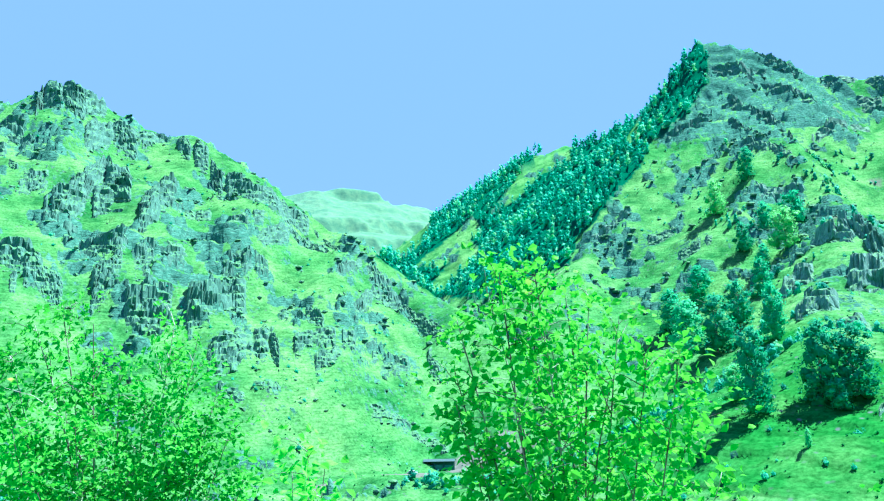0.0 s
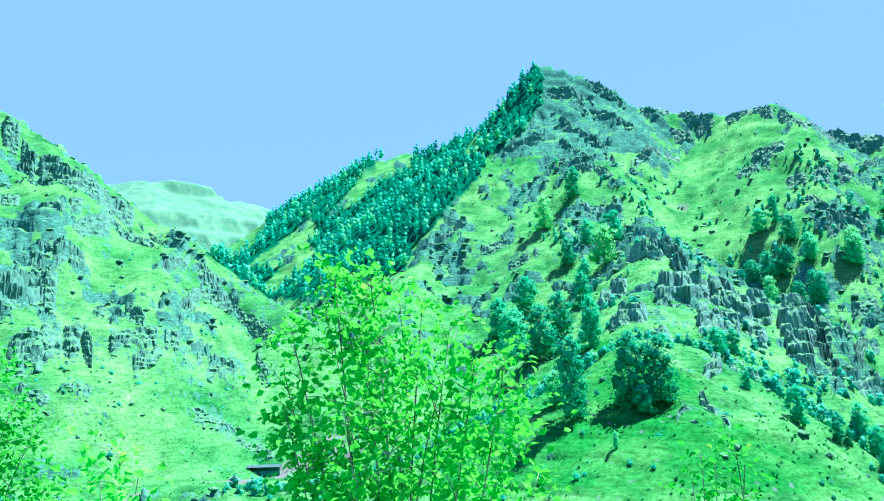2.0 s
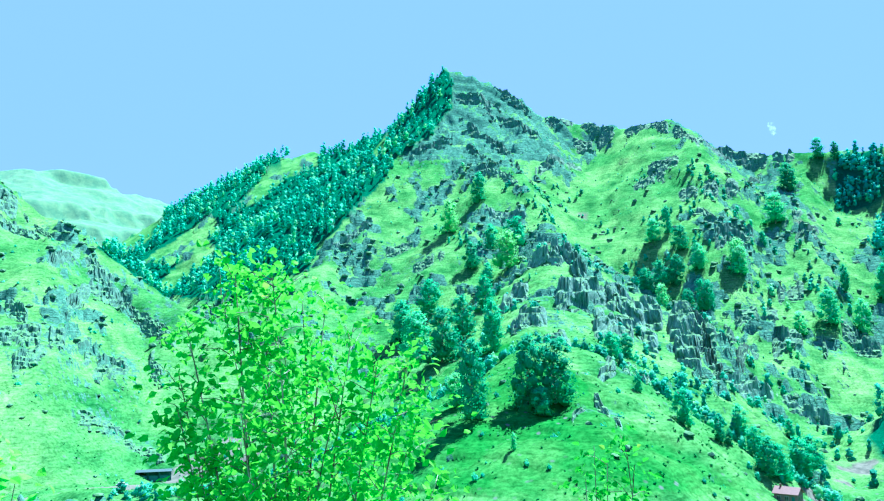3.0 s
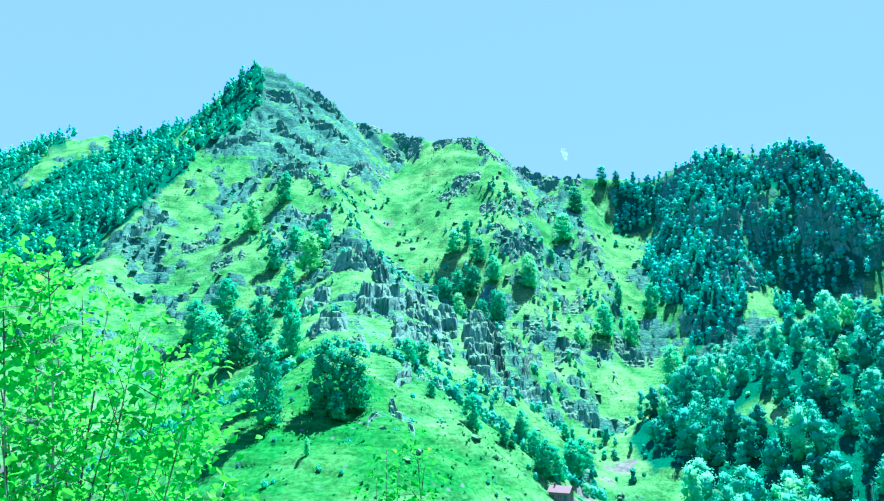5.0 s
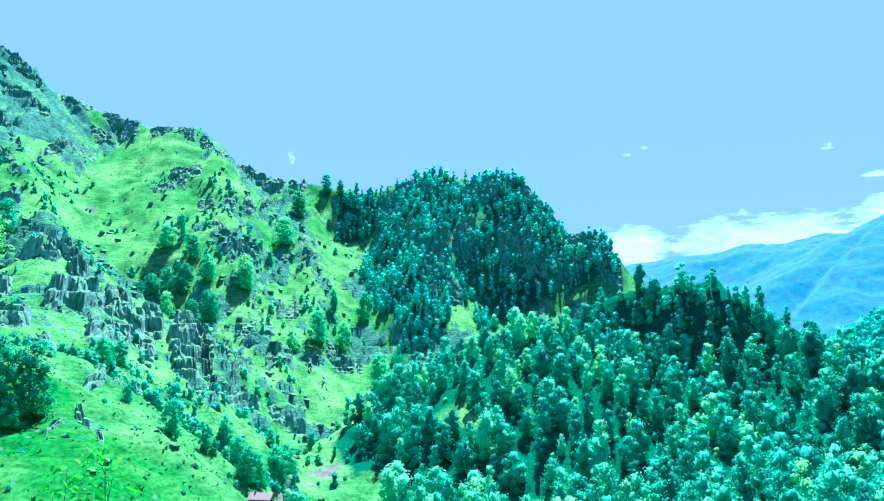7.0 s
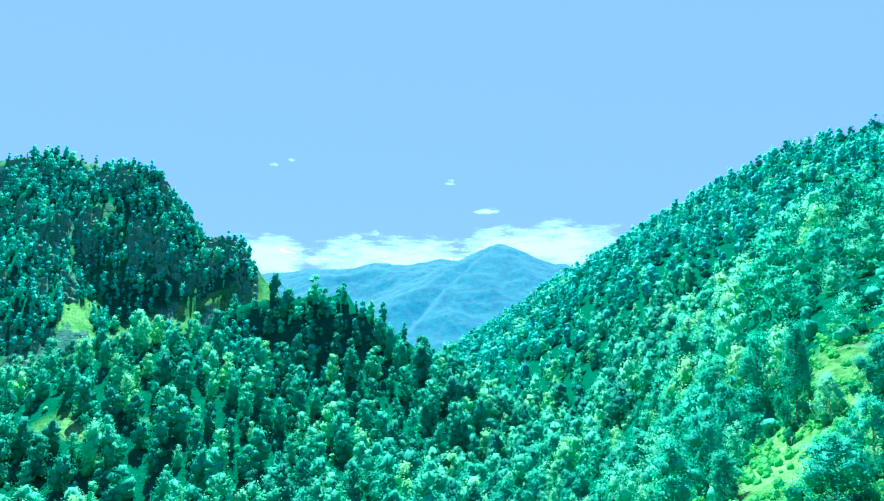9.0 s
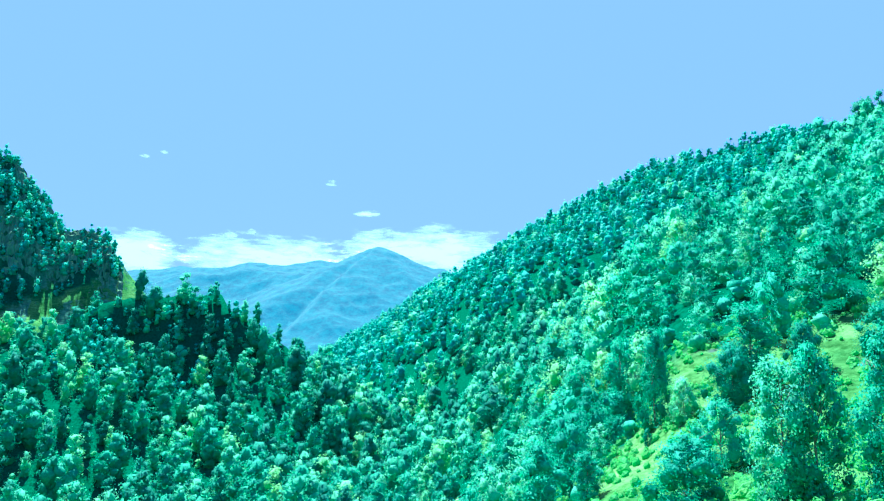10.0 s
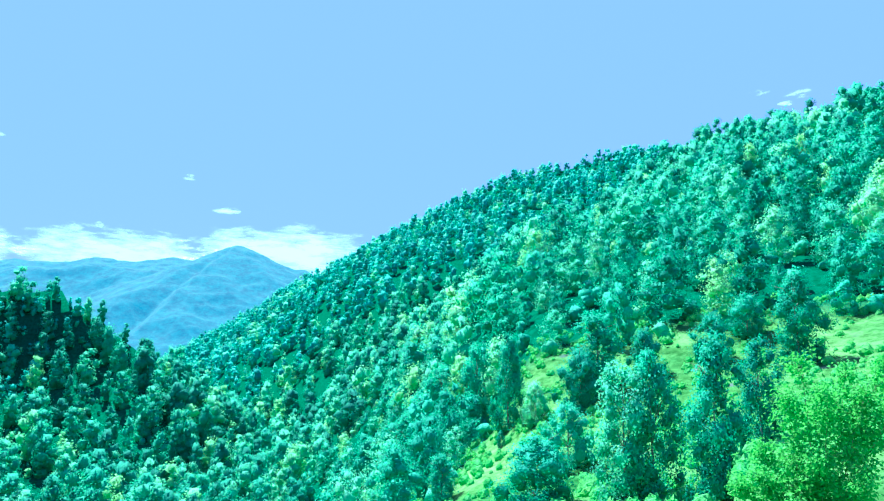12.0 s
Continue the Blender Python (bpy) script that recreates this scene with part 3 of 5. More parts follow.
LEFT_FOOT = [(-3.2, 5.1, 0.1, 2.6, 6), (-4.7, 0.6, -1.3, 1.2, 5), (-1.5, 1.0, 0.0, -0.4, 5), (-5.6, -2.7, -3.1, -3.6, 3), (-2.7, -4.8, -0.2, -5.5, 3), (-14.2, -0.3, -12.2, -0.8, 3),
             (-16.8, -1.0, -15.0, -1.2, 3), (-30.2, 7.0, -28.9, 8.2, 7), (-28.9, 8.2, -26.4, 6.0, 7), (-9.7, 10.6, -8.0, 9.3, 4), (-22.5, 7.6, -21.6, 8.0, 5)]
CREST_BANDS = [(28.4, 18.4, 30.4, 18.7, 7), (31.1, 18.1, 32.9, 17.9, 6), (34.4, 17.4, 36.7, 17.8, 8), (36.7, 17.8, 39.4, 16.3, 9), (27.5, 14.9, 30.6, 16.4, 8), (30.6, 16.4, 33.3, 17.1, 8),
               (39.6, 15.4, 41.8, 15.1, 11), (41.8, 15.1, 45.6, 14.8, 9), (21.4, 20.8, 24.5, 19.9, 6), (23.6, 19.5, 27.5, 17.7, 7), (21.8, 18.7, 25.3, 16.3, 8), (25.3, 16.1, 26.6, 14.5, 8),
               (22.2, 17.2, 24.4, 15.0, 6), (24.5, 21.3, 26.9, 19.3, 5), (17.7, 16.4, 20.6, 17.6, 5), (23.0, 15.5, 25.7, 14.2, 6)]
MIDDLE_BANDS = [(35.9, 14.6, 37.9, 15.0, 7), (34.8, 13.2, 36.9, 14.2, 6), (38.0, 12.5, 39.7, 12.7, 6), (39.7, 12.8, 41.9, 12.8, 9), (40.3, 9.8, 42.6, 9.4, 9), (39.1, 11.3, 40.3, 10.6, 6),
                (42.4, 13.0, 43.6, 13.0, 5), (44.8, 10.2, 46.7, 10.4, 7), (45.5, 8.9, 47.0, 9.3, 7), (44.1, 5.0, 45.6, 5.2, 8), (40.6, 3.3, 43.7, 3.8, 8), (38.5, 2.4, 41.0, 3.1, 12),
                (43.5, 2.0, 45.4, 2.4, 11), (45.4, 2.4, 47.7, 0.4, 11), (47.8, 2.4, 50.4, 0.7, 8), (41.1, 0.9, 42.4, 1.6, 8), (14.2, 8.6, 17.3, 9.5, 5), (16.8, 7.3, 19.9, 8.8, 5)]
CLIFF_BANDS = [(26.6, 8.4, 29.0, 9.6, 13), (29.0, 9.6, 30.7, 7.4, 11), (24.2, 5.2, 26.3, 6.5, 15), (26.1, 6.4, 28.9, 6.1, 22), (28.7, 6.0, 32.5, 6.2, 19), (32.2, 6.1, 34.8, 4.2, 22),
               (34.7, 4.6, 36.8, 4.4, 15), (36.7, 4.3, 38.8, 3.4, 19), (38.6, 3.4, 40.0, -0.4, 17), (39.6, -0.7, 43.2, -1.8, 9), (43.9, -2.3, 46.3, -3.6, 6), (31.1, -0.2, 33.7, 0.2, 6),
               (33.5, 0.2, 35.6, -1.4, 6), (29.4, -3.4, 31.1, -2.6, 3), (31.1, -2.6, 32.8, -4.1, 3), (11.6, 9.4, 14.3, 11.2, 4), (23.5, 11.9, 26.2, 11.5, 7)]
LOWER_CLIFF_BANDS = [(25.2, 3.9, 27.6, 4.3, 14), (27.4, 4.2, 30.6, 3.7, 15), (30.4, 3.8, 33.4, 3.8, 14), (33.2, 3.6, 35.6, 2.2, 14), (36.6, 2.4, 38.6, 1.0, 12), (27.6, 2.4, 30.0, 2.2, 8)]
SHADED_BANDS = [(53.1, 14.8, 56.4, 14.6, 9), (56.4, 14.6, 59.7, 14.5, 10), (59.7, 15.0, 63.3, 15.2, 14), (63.1, 15.0, 65.3, 11.7, 12), (56.6, 11.3, 59.8, 11.7, 17), (59.6, 11.6, 63.6, 10.9, 18),
                (52.7, 12.0, 55.3, 11.3, 12), (55.1, 10.2, 57.3, 10.9, 20), (55.3, 7.0, 57.9, 7.4, 16), (65.5, 11.5, 68.5, 10.8, 12), (68.3, 10.7, 70.0, 8.0, 16), (51.8, 7.0, 53.5, 7.4, 8),
                (63.8, 9.4, 67.0, 8.9, 8), (54.4, 2.7, 56.7, 3.2, 8), (52.7, 3.2, 54.4, 3.6, 6)]


def rock_band(label, group, seed, az0, el0, az1, el1, tall, column=0.0):
    """A stepped rock face that follows the hillside: steep risers, turf on the treads, joints and loose blocks."""
    rng = np.random.default_rng(seed)
    proud = 0.34 * tall
    ts = np.linspace(0.08, 0.92, 5)
    ds = np.array([sight(az0 + (az1 - az0) * t, el0 + (el1 - el0) * t, lambda x, y: relief(x, y)[0], over=proud) for t in ts])
    ds = np.clip(ds, np.median(ds) - 18, np.median(ds) + 18)
    k1, k0 = np.polyfit(ts, ds, 1)
    d_mid = k0 + 0.5 * k1
    long = d_mid * math.hypot(radians(az1 - az0), radians(el1 - el0))
    res = max(0.5, d_mid * 0.0018)
    reach = tall * (1.5 if column else 1.9)
    nu, nv = max(12, int(long * 1.2 / res)), max(16, int(1.5 * reach / res))
    u = np.linspace(-0.10, 1.10, nu)
    su = u * long + seed * 37.0
    a = np.radians(az0 + (az1 - az0) * u)
    d = k0 + k1 * u + 0.5 * tall * (fbm(su / (tall + 3), su * 0 + 0.5, 3, seed + 1) - 0.5)
    w = np.linspace(0, 1, nv)[:, None]
    warp = su[None] + 5 * (fbm(su[None] / 9 + 0 * w, w * 5 + 0 * u, 3, seed + 8) - 0.5)
    o = (w - 0.28) * reach * 1.4 + 0 * u
    gx_, gy_ = (d - o) * np.sin(a), (d - o) * np.cos(a)
    ground = relief(gx_.ravel(), gy_.ravel())[0].reshape(o.shape)
    ends = np.clip(1 - (np.abs(2 * u - 1) / 1.2) ** 6, 0, 1) * step(0.33, 0.45, fbm(su / (0.5 * tall + 4), su * 0 + 4.5, 3, seed + 4))
    slab, _ = cells(su / (0.35 * tall + 2.0), su * 0 + 0.5, seed + 9)
    hump = step(0.0, 0.24, w) * step(1.0, 0.45, w)
    z = ground + proud * (hump * ends * (0.55 + 0.7 * slab) - 0.28 * (1 - hump * ends))
    rise = tall * (0.42 if column else 0.22) + 0.6
    shift, _ = cells(su[None] / (0.45 * tall + 2.4) + 0 * w, w * 2.2 + 0 * u, seed + 3)
    level = z / rise + 0.9 * shift + 0.8 * fbm(su / (tall + 4), su * 0 + 2.5, 2, seed + 7)
    part_of = level - np.floor(level)
    z = z + rise * 0.92 * (step(0.24, 0.68, part_of) - part_of) * ends
    big, joint = cells(warp / (0.13 * tall + 1.1 if column else 0.24 * tall + 1.4) + 0.35 * z / tall, z / (0.22 * tall + 1.0 if column else 0.13 * tall + 0.8), seed + 5)
    chip, _ = cells(warp / (column or 2.0) + 0.25 * z, z / (4.5 if column else 0.9), seed + 6)
    o = o + ends * (0.16 * tall * (big - 0.5) - 0.5 * step(0.16, 0.0, joint) + 1.5 * (chip - 0.5)) + rng.normal(size=o.shape) * 0.12
    v = np.stack([(d - o) * np.sin(a), (d - o) * np.cos(a), z], -1).reshape(-1, 3)
    j, i = np.meshgrid(np.arange(nv - 1), np.arange(nu - 1), indexing="ij")
    f = np.stack([j * nu + i, j * nu + i + 1, (j + 1) * nu + i + 1, (j + 1) * nu + i], -1).reshape(-1, 4)[:, ::-1]
    ROCK_SPOTS.append((d_mid * math.sin(a[nu // 2]), d_mid * math.cos(a[nu // 2]), 0.4 * long + 0.5 * tall))
    tagged(new("rock_outcrop", mesh_from("rock_outcrop", v, f, CLIFF_ROCK if column == 1.3 else ROCK)), label, "rock", group)


for group, label, bands, column in (("crags on the near mountain", "dark jagged rock crag high on the ridge", LEFT_HIGH, 0), ("crags on the near mountain", "grey layered rock outcrop in green turf", LEFT_MID, 0),
                                    ("crags on the near mountain", "broken grey rock ledge on a grass slope", LEFT_LOW, 0), ("crags on the near mountain", "low grey rock ledge in pale grass", LEFT_FOOT, 0),
                                    ("crags below the peak", "dark layered rock band below the mountain crest", CREST_BANDS, 0), ("crags below the peak", "grey rock outcrop between grass and small trees", MIDDLE_BANDS, 0),
                                    ("columnar cliffs", "grey columnar rock cliff on the grass spur", CLIFF_BANDS + LOWER_CLIFF_BANDS, 1.3), ("cliffs of the shaded ridge", "shaded blue grey rock wall between trees", SHADED_BANDS, 2.0)):
    for k, band in enumerate(bands):
        rock_band(label, group, 40 + 7 * k, *band, column)


def boulders():
    """Loose angular stones scattered over the turf below the crags."""
    rng = np.random.default_rng(31)
    d, a = rng.uniform(160, 640, 60000), np.radians(rng.uniform(-33, 50, 60000))
    x, y = d * np.sin(a), d * np.cos(a)
    z, rock = relief(x, y)
    keep = rng.uniform(0, 1, x.size) < (0.5 * rock + 0.05) * step(0.46, 0.60, fbm(x / 11, y / 11, 3, 171)) * (1 - woodland(x, y)) * (d / 640)
    x, y, z, d = x[keep][:6500], y[keep][:6500], z[keep][:6500], d[keep][:6500]
    k = len(x)
    s = rng.uniform(0.5, 1.0, k) ** 2 * (0.9 + d / 420)
    v = CORE_V[None] * (1 + 0.28 * rng.uniform(-1, 1, (k, 12, 1))) * np.stack([s * rng.uniform(0.8, 1.5, k), s * rng.uniform(0.8, 1.5, k), s * rng.uniform(0.5, 0.9, k)], 1)[:, None]
    w = v + np.stack([x, y, z], 1)[:, None]
    f = CORE_F[None] + 12 * np.arange(k)[:, None, None]
    tagged(new("boulders", mesh_from("boulders", w.reshape(-1, 3), f.reshape(-1, 3), ROCK)), "loose grey stones scattered over the turf", "rocks", kind="stuff")


boulders()

# ---- ground ----
cols = np.concatenate([np.arange(-36, 50, 0.175), np.arange(50, 72, 0.26), np.arange(72, 136, 0.7), np.arange(136, 324, 4.0)])
rows_r = np.concatenate([[0.25], np.geomspace(0.8, 120, 70, endpoint=False), np.geomspace(120, 880, 410, endpoint=False), np.geomspace(880, 4800, 40)])
A, R = np.meshgrid(np.radians(cols), rows_r)
gx, gy = R * np.sin(A), R * np.cos(A)
gz, grock = relief(gx.ravel(), gy.ravel())
gv = np.stack([gx.ravel(), gy.ravel(), gz], 1)
nc, nr = len(cols), len(rows_r)
Z = gz.reshape(nr, nc)
steepness = np.hypot(np.gradient(Z, rows_r, axis=0), np.gradient(Z, np.radians(cols), axis=1) / R).ravel()
grock = np.clip(grock * (0.35 + 0.65 * step(0.7, 1.3, steepness)) + 0.6 * step(1.3, 1.9, steepness) * step(110, 200, R.ravel()), 0, 1)
# The knoll's steep front takes the darkened ground too, standing in for its shade.
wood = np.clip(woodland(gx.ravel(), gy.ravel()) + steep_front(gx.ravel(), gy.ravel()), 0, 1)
for sx_, sy_, wide in ROCK_SPOTS:
    near_ = np.exp(-((gv[:, 0] - sx_) ** 2 + (gv[:, 1] - sy_) ** 2) / wide ** 2)
    grock = np.maximum(grock, 0.45 * near_)
grock = grock * (1 - 0.75 * steep_front(gx.ravel(), gy.ravel())) * (1 - 0.9 * step(48, 50, np.degrees(A.ravel())) * wood)
j, i = np.meshgrid(np.arange(nr - 1), np.arange(nc), indexing="ij")
i2 = (i + 1) % nc
gf = np.stack([j * nc + i, (j + 1) * nc + i, (j + 1) * nc + i2, j * nc + i2], -1).reshape(-1, 4)[:, ::-1]
me = mesh_from("ground", gv, gf, GROUND, True)
me.attributes.new("rock", "FLOAT", "POINT").data.foreach_set("value", grock.astype(np.float32))
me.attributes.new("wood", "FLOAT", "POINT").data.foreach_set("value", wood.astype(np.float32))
me.attributes.new("gravel", "FLOAT", "POINT").data.foreach_set("value", bare_ground(gx.ravel(), gy.ravel()).astype(np.float32))
gaz, gel = np.degrees(A.ravel()), np.degrees(np.arctan2(gz, R.ravel()))
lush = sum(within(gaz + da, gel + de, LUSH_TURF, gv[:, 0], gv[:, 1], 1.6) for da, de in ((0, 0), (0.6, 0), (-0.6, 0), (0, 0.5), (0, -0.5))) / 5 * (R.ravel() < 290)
lush = 0.85 * lush * (0.75 + 0.25 * step(0.4, 0.6, fbm(gv[:, 0] / 14, gv[:, 1] / 14, 3, 181)))
me.attributes.new("lush", "FLOAT", "POINT").data.foreach_set("value", lush.astype(np.float32))
tagged(new("ground", me), "steep mountain ground of green grass and grey rock", "ground", kind="structure")


# ---- trees ----
LEAF = foliage_material("birch_leaves", (0.075, 0.25, 0.18), (0.26, 0.60, 0.39))
# Brighter copy of the birch leaves, with sunlight put into the colour.
SUNNY = foliage_material("sunlit_birch_leaves", (0.09, 0.31, 0.225), (0.30, 0.65, 0.45))
# Bluer copy for shaded slopes: shade and haze are put into the leaf colour.
SHADY = foliage_material("hazed_shade_leaves", (0.095, 0.33, 0.285), (0.22, 0.58, 0.48))
GREEN = foliage_material("spur_leaves", (0.09, 0.31, 0.165), (0.26, 0.62, 0.31))
# FLANK and BLUISH carry the haze of distance in their leaf colours.
FLANK = foliage_material("flank_leaves", (0.095, 0.33, 0.235), (0.26, 0.62, 0.43))
BLUISH = foliage_material("hazed_upland_leaves", (0.09, 0.31, 0.27), (0.24, 0.60, 0.50))
BARK = bark_material()


def crown_arrays(rng, n, h, w, leaf, low=0.1, clumps=24, size=1.0, core=0.62):
    """A crown of uneven leafy lobes round the stem, frayed by n small sprays: vertices, faces, normals."""
    k = clumps
    ball_v, ball_f = CORE_V, CORE_F
    m = len(ball_v)
    t = (np.arange(k) + 0.5) / k + rng.uniform(-0.4, 0.4, k) / k
    th = np.arange(k) * 2.4 + rng.uniform(-0.5, 0.5, k)
    wide = w / 2 * np.clip(1 - np.abs((t - 0.38) / 0.68) ** 2.2, 0.05, 1) ** 0.6
    wide = wide * (1 + 0.2 * np.sin(2 * th + rng.uniform(0, 6.28)) * np.sin(7 * t + rng.uniform(0, 6.28)))
    rad = size * w * 0.95 / math.sqrt(k) * rng.uniform(0.75, 1.25, k) * (1.1 - 0.35 * t)
    out = np.clip(wide - rad * 0.7, 0, None) * rng.uniform(0.3, 1.1, k)
    c = np.stack([out * np.cos(th), out * np.sin(th), h * (low + (1 - low) * t) - rad * 0.5], 1)
    shape = np.array([w, w, h])
    vs, fs, ns = [], [], []
    for a in range(k):
        rough = 1 + 0.25 * rng.normal(size=(m, 1)).clip(-1.5, 1.5)
        p = c[a] + ball_v * rad[a] * core * rough * (1, 1, rng.uniform(0.9, 1.25))
        vs.append(p)
        fs.append(ball_f + a * m)
        ns.append(0.6 * ball_v + 1.3 * (p / shape - (0, 0, 0.48)) + (0, 0, 0.08) + 0.2 * rng.normal(size=(m, 3)))
    pick = rng.choice(k, n, p=rad ** 2 / np.sum(rad ** 2))
    d = rng.normal(size=(n, 3))
    d[:, 2] += 0.25
    d /= np.linalg.norm(d, axis=1)[:, None]
    p = c[pick] + d * (rad[pick] * rng.uniform(core - 0.06, 1.1, n))[:, None]
    p[:, 2] = np.maximum(p[:, 2], h * low * 0.4)
    soft = 0.6 * d + 1.3 * (p / shape - (0, 0, 0.48)) + (0, 0, 0.08) + 0.14 * rng.normal(size=(n, 3))
    nrm = soft + 0.6 * rng.normal(size=(n, 3))
    nrm /= np.linalg.norm(nrm, axis=1)[:, None]
    u = np.cross(nrm, rng.normal(size=(n, 3)))
    u /= np.linalg.norm(u, axis=1)[:, None]
    v = np.cross(nrm, u)
    s = leaf * rng.uniform(0.55, 1.25, n)[:, None]
    q = np.stack([p + u * s, p - u * s * 0.6 + v * s * 0.75, p - u * s * 0.6 - v * s * 0.75], 1)
    vs.append(q.reshape(-1, 3))
    fs.append(np.arange(n * 3).reshape(n, 3) + m * k)
    ns.append(np.repeat(soft, 3, axis=0))
    ns = np.concatenate(ns)
    return np.concatenate(vs), np.concatenate(fs), ns / np.linalg.norm(ns, axis=1)[:, None]


def soften(me, normals):
    """Lay the rounded mass's own normals over its leaves."""
    me.shade_smooth()
    me.normals_split_custom_set_from_vertices(normals.astype(np.float32))
    return me


def stem_arrays(points, radii, sides=6):
    """A tapered, bent stem through points: vertices and quads."""
    pts = np.asarray(points, float)
    ring = np.linspace(0, 2 * np.pi, sides, endpoint=False)
    vs = []
    for a, (p, rr) in enumerate(zip(pts, radii)):
        way = pts[min(a + 1, len(pts) - 1)] - pts[max(a - 1, 0)]
        way /= np.linalg.norm(way) + 1e-9
        u = np.cross(way, (0.3, 0.9, 0.1))
        u /= np.linalg.norm(u) + 1e-9
        v = np.cross(way, u)
        vs.append(p + rr * (np.cos(ring)[:, None] * u + np.sin(ring)[:, None] * v))
    f = []
    for a in range(len(pts) - 1):
        for b in range(sides):
            c = (b + 1) % sides
            f.append((a * sides + b, a * sides + c, (a + 1) * sides + c, (a + 1) * sides + b))
    return np.concatenate(vs), np.array(f)


def joined(pieces):
    vs, fs, base = [], [], 0
    for v, f in pieces:
        vs.append(v)
        fs.append(f + base)
        base += len(v)
    return np.concatenate(vs), np.concatenate(fs)


def part(name, me, parent, label=""):
    ob = new(name, me)
    ob.parent = parent
    return tagged(ob, label)


def tree_model(seed, h, w, n, leaf, mat, low=0.14, clumps=40, core=0.62):
    """Meshes of one tree: stem with limbs, and crown."""
    rng = np.random.default_rng(seed)
    lean = rng.uniform(-0.04, 0.04, 2) * h
    stem = [(0, 0, -0.8), (0, 0, 0), (lean[0] * 0.5, lean[1] * 0.5, h * 0.45), (lean[0], lean[1], h * 0.9)]
    pieces = [stem_arrays(stem, [h * 0.02, h * 0.015, h * 0.009, h * 0.002])]
    for _ in range(8):
        a, z0 = rng.uniform(0, 6.28), rng.uniform(0.15, 0.7) * h
        reach = w * rng.uniform(0.2, 0.38)
        foot = np.array([lean[0] * z0 / h, lean[1] * z0 / h, z0])
        tip = foot + (reach * math.cos(a), reach * math.sin(a), reach * rng.uniform(0.7, 1.3))
        pieces.append(stem_arrays([foot, (foot + tip) / 2 + (0, 0, 0.06 * h), tip], [h * 0.007, h * 0.004, h * 0.001], 4))
    v, f = joined(pieces)
    stem_mesh = mesh_from("trunk", v, f, BARK, True)
    cv, cf, cn = crown_arrays(rng, n, h, w, leaf, low, clumps, 1.15, core=core)
    return stem_mesh, soften(mesh_from("crown", cv, cf, mat), cn)


def plant(model, name, x, y, turn, size, label, category, group, squash=1.0, z=None):
    root = new(name)
    if z is None:
        z = float(relief(np.array([x]), np.array([y]))[0][0])
    root.matrix_world = pose(x, y, z - 0.1, 0, 0, turn) @ Matrix.Diagonal((size * squash, size * squash, size, 1))
    part("trunk", model[0], root)
    part("crown", model[1], root)
    return tagged(root, label, category, group)


def scatter(seed, az0, az1, d0, d1, gap, mask):
    """Places about gap metres apart, each shaken, within a sector of the plan."""
    rng = np.random.default_rng(seed)
    xs = np.arange(-d1, d1, gap)
    X, Y = [a.ravel() for a in np.meshgrid(xs, xs)]
    X, Y = X + rng.uniform(-0.45, 0.45, X.size) * gap, Y + rng.uniform(-0.45, 0.45, X.size) * gap
    r, az = np.hypot(X, Y), np.degrees(np.arctan2(X, Y))
    keep = (r > d0) & (r < d1) & (az > az0) & (az < az1)
    X, Y = X[keep], Y[keep]
    keep = rng.uniform(0, 1, X.size) < mask(X, Y)
    return X[keep], Y[keep], rng


def forest(name, label, seed, sector, gap, h, lobes, n, leaf, mat, slim=0.55, mask=woodland):
    """Far woods as one sheet of crowns and stems."""
    x, y, rng = scatter(seed, *sector, gap, mask)
    z = relief(x, y)[0]
    models = [crown_arrays(np.random.default_rng(seed + 50 + k), n, 1.0, slim * (0.85 + 0.08 * k), leaf, 0.06, lobes, 1.0, 0.55 if n < 200 else 0.6 if n < 700 else 0.45) for k in range(5)]
    vs, fs, ns, tone, base = [], [], [], [], 0
    for a in range(len(x)):
        v, f, nv = models[rng.integers(5)]
        size, turn, fat = rng.uniform(*h), rng.uniform(0, 6.28), rng.uniform(0.8, 1.25)
        c, s_ = math.cos(turn), math.sin(turn)
        w = np.stack([(v[:, 0] * c - v[:, 1] * s_) * size * fat, (v[:, 0] * s_ + v[:, 1] * c) * size * fat, v[:, 2] * size], 1) + (x[a], y[a], z[a] - 0.3)
        vs.append(w)
        fs.append(f + base)
        ns.append(np.stack([nv[:, 0] * c - nv[:, 1] * s_, nv[:, 0] * s_ + nv[:, 1] * c, nv[:, 2]], 1))
        tone.append(np.full(len(v), rng.uniform(0, 1)))
        base += len(v)
    me = soften(mesh_from(name, np.concatenate(vs), np.concatenate(fs), mat), np.concatenate(ns))
    me.attributes.new("tone", "FLOAT", "POINT").data.foreach_set("value", np.concatenate(tone).astype(np.float32))
    return tagged(new(name, me), label, "forest", kind="stuff")


def thicket_mask(x, y):
    r, az = np.hypot(x, y), np.degrees(np.arctan2(x, y))
    return step(0.56, 0.63, fbm(x / 24, y / 24, 3, 161)) * (az > 19) * (az < 49) * (r > 250) * (r < 640) * (1 - woodland(x, y)) * 0.5 * (1 - step(0.6, 0.9, np.exp(-((az - 33) / 3.5) ** 2 - ((r - 640) / 90) ** 2)))


def steep_wood(x, y):
    """Trees that cling to the shaded ridge and to the knoll's steep front."""
    r, az = np.hypot(x, y), np.degrees(np.arctan2(x, y))
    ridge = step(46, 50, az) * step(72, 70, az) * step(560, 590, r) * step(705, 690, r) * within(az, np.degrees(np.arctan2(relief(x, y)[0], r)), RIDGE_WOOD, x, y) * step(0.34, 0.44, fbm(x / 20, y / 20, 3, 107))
    return np.clip(ridge + steep_front(x, y), 0, 1)


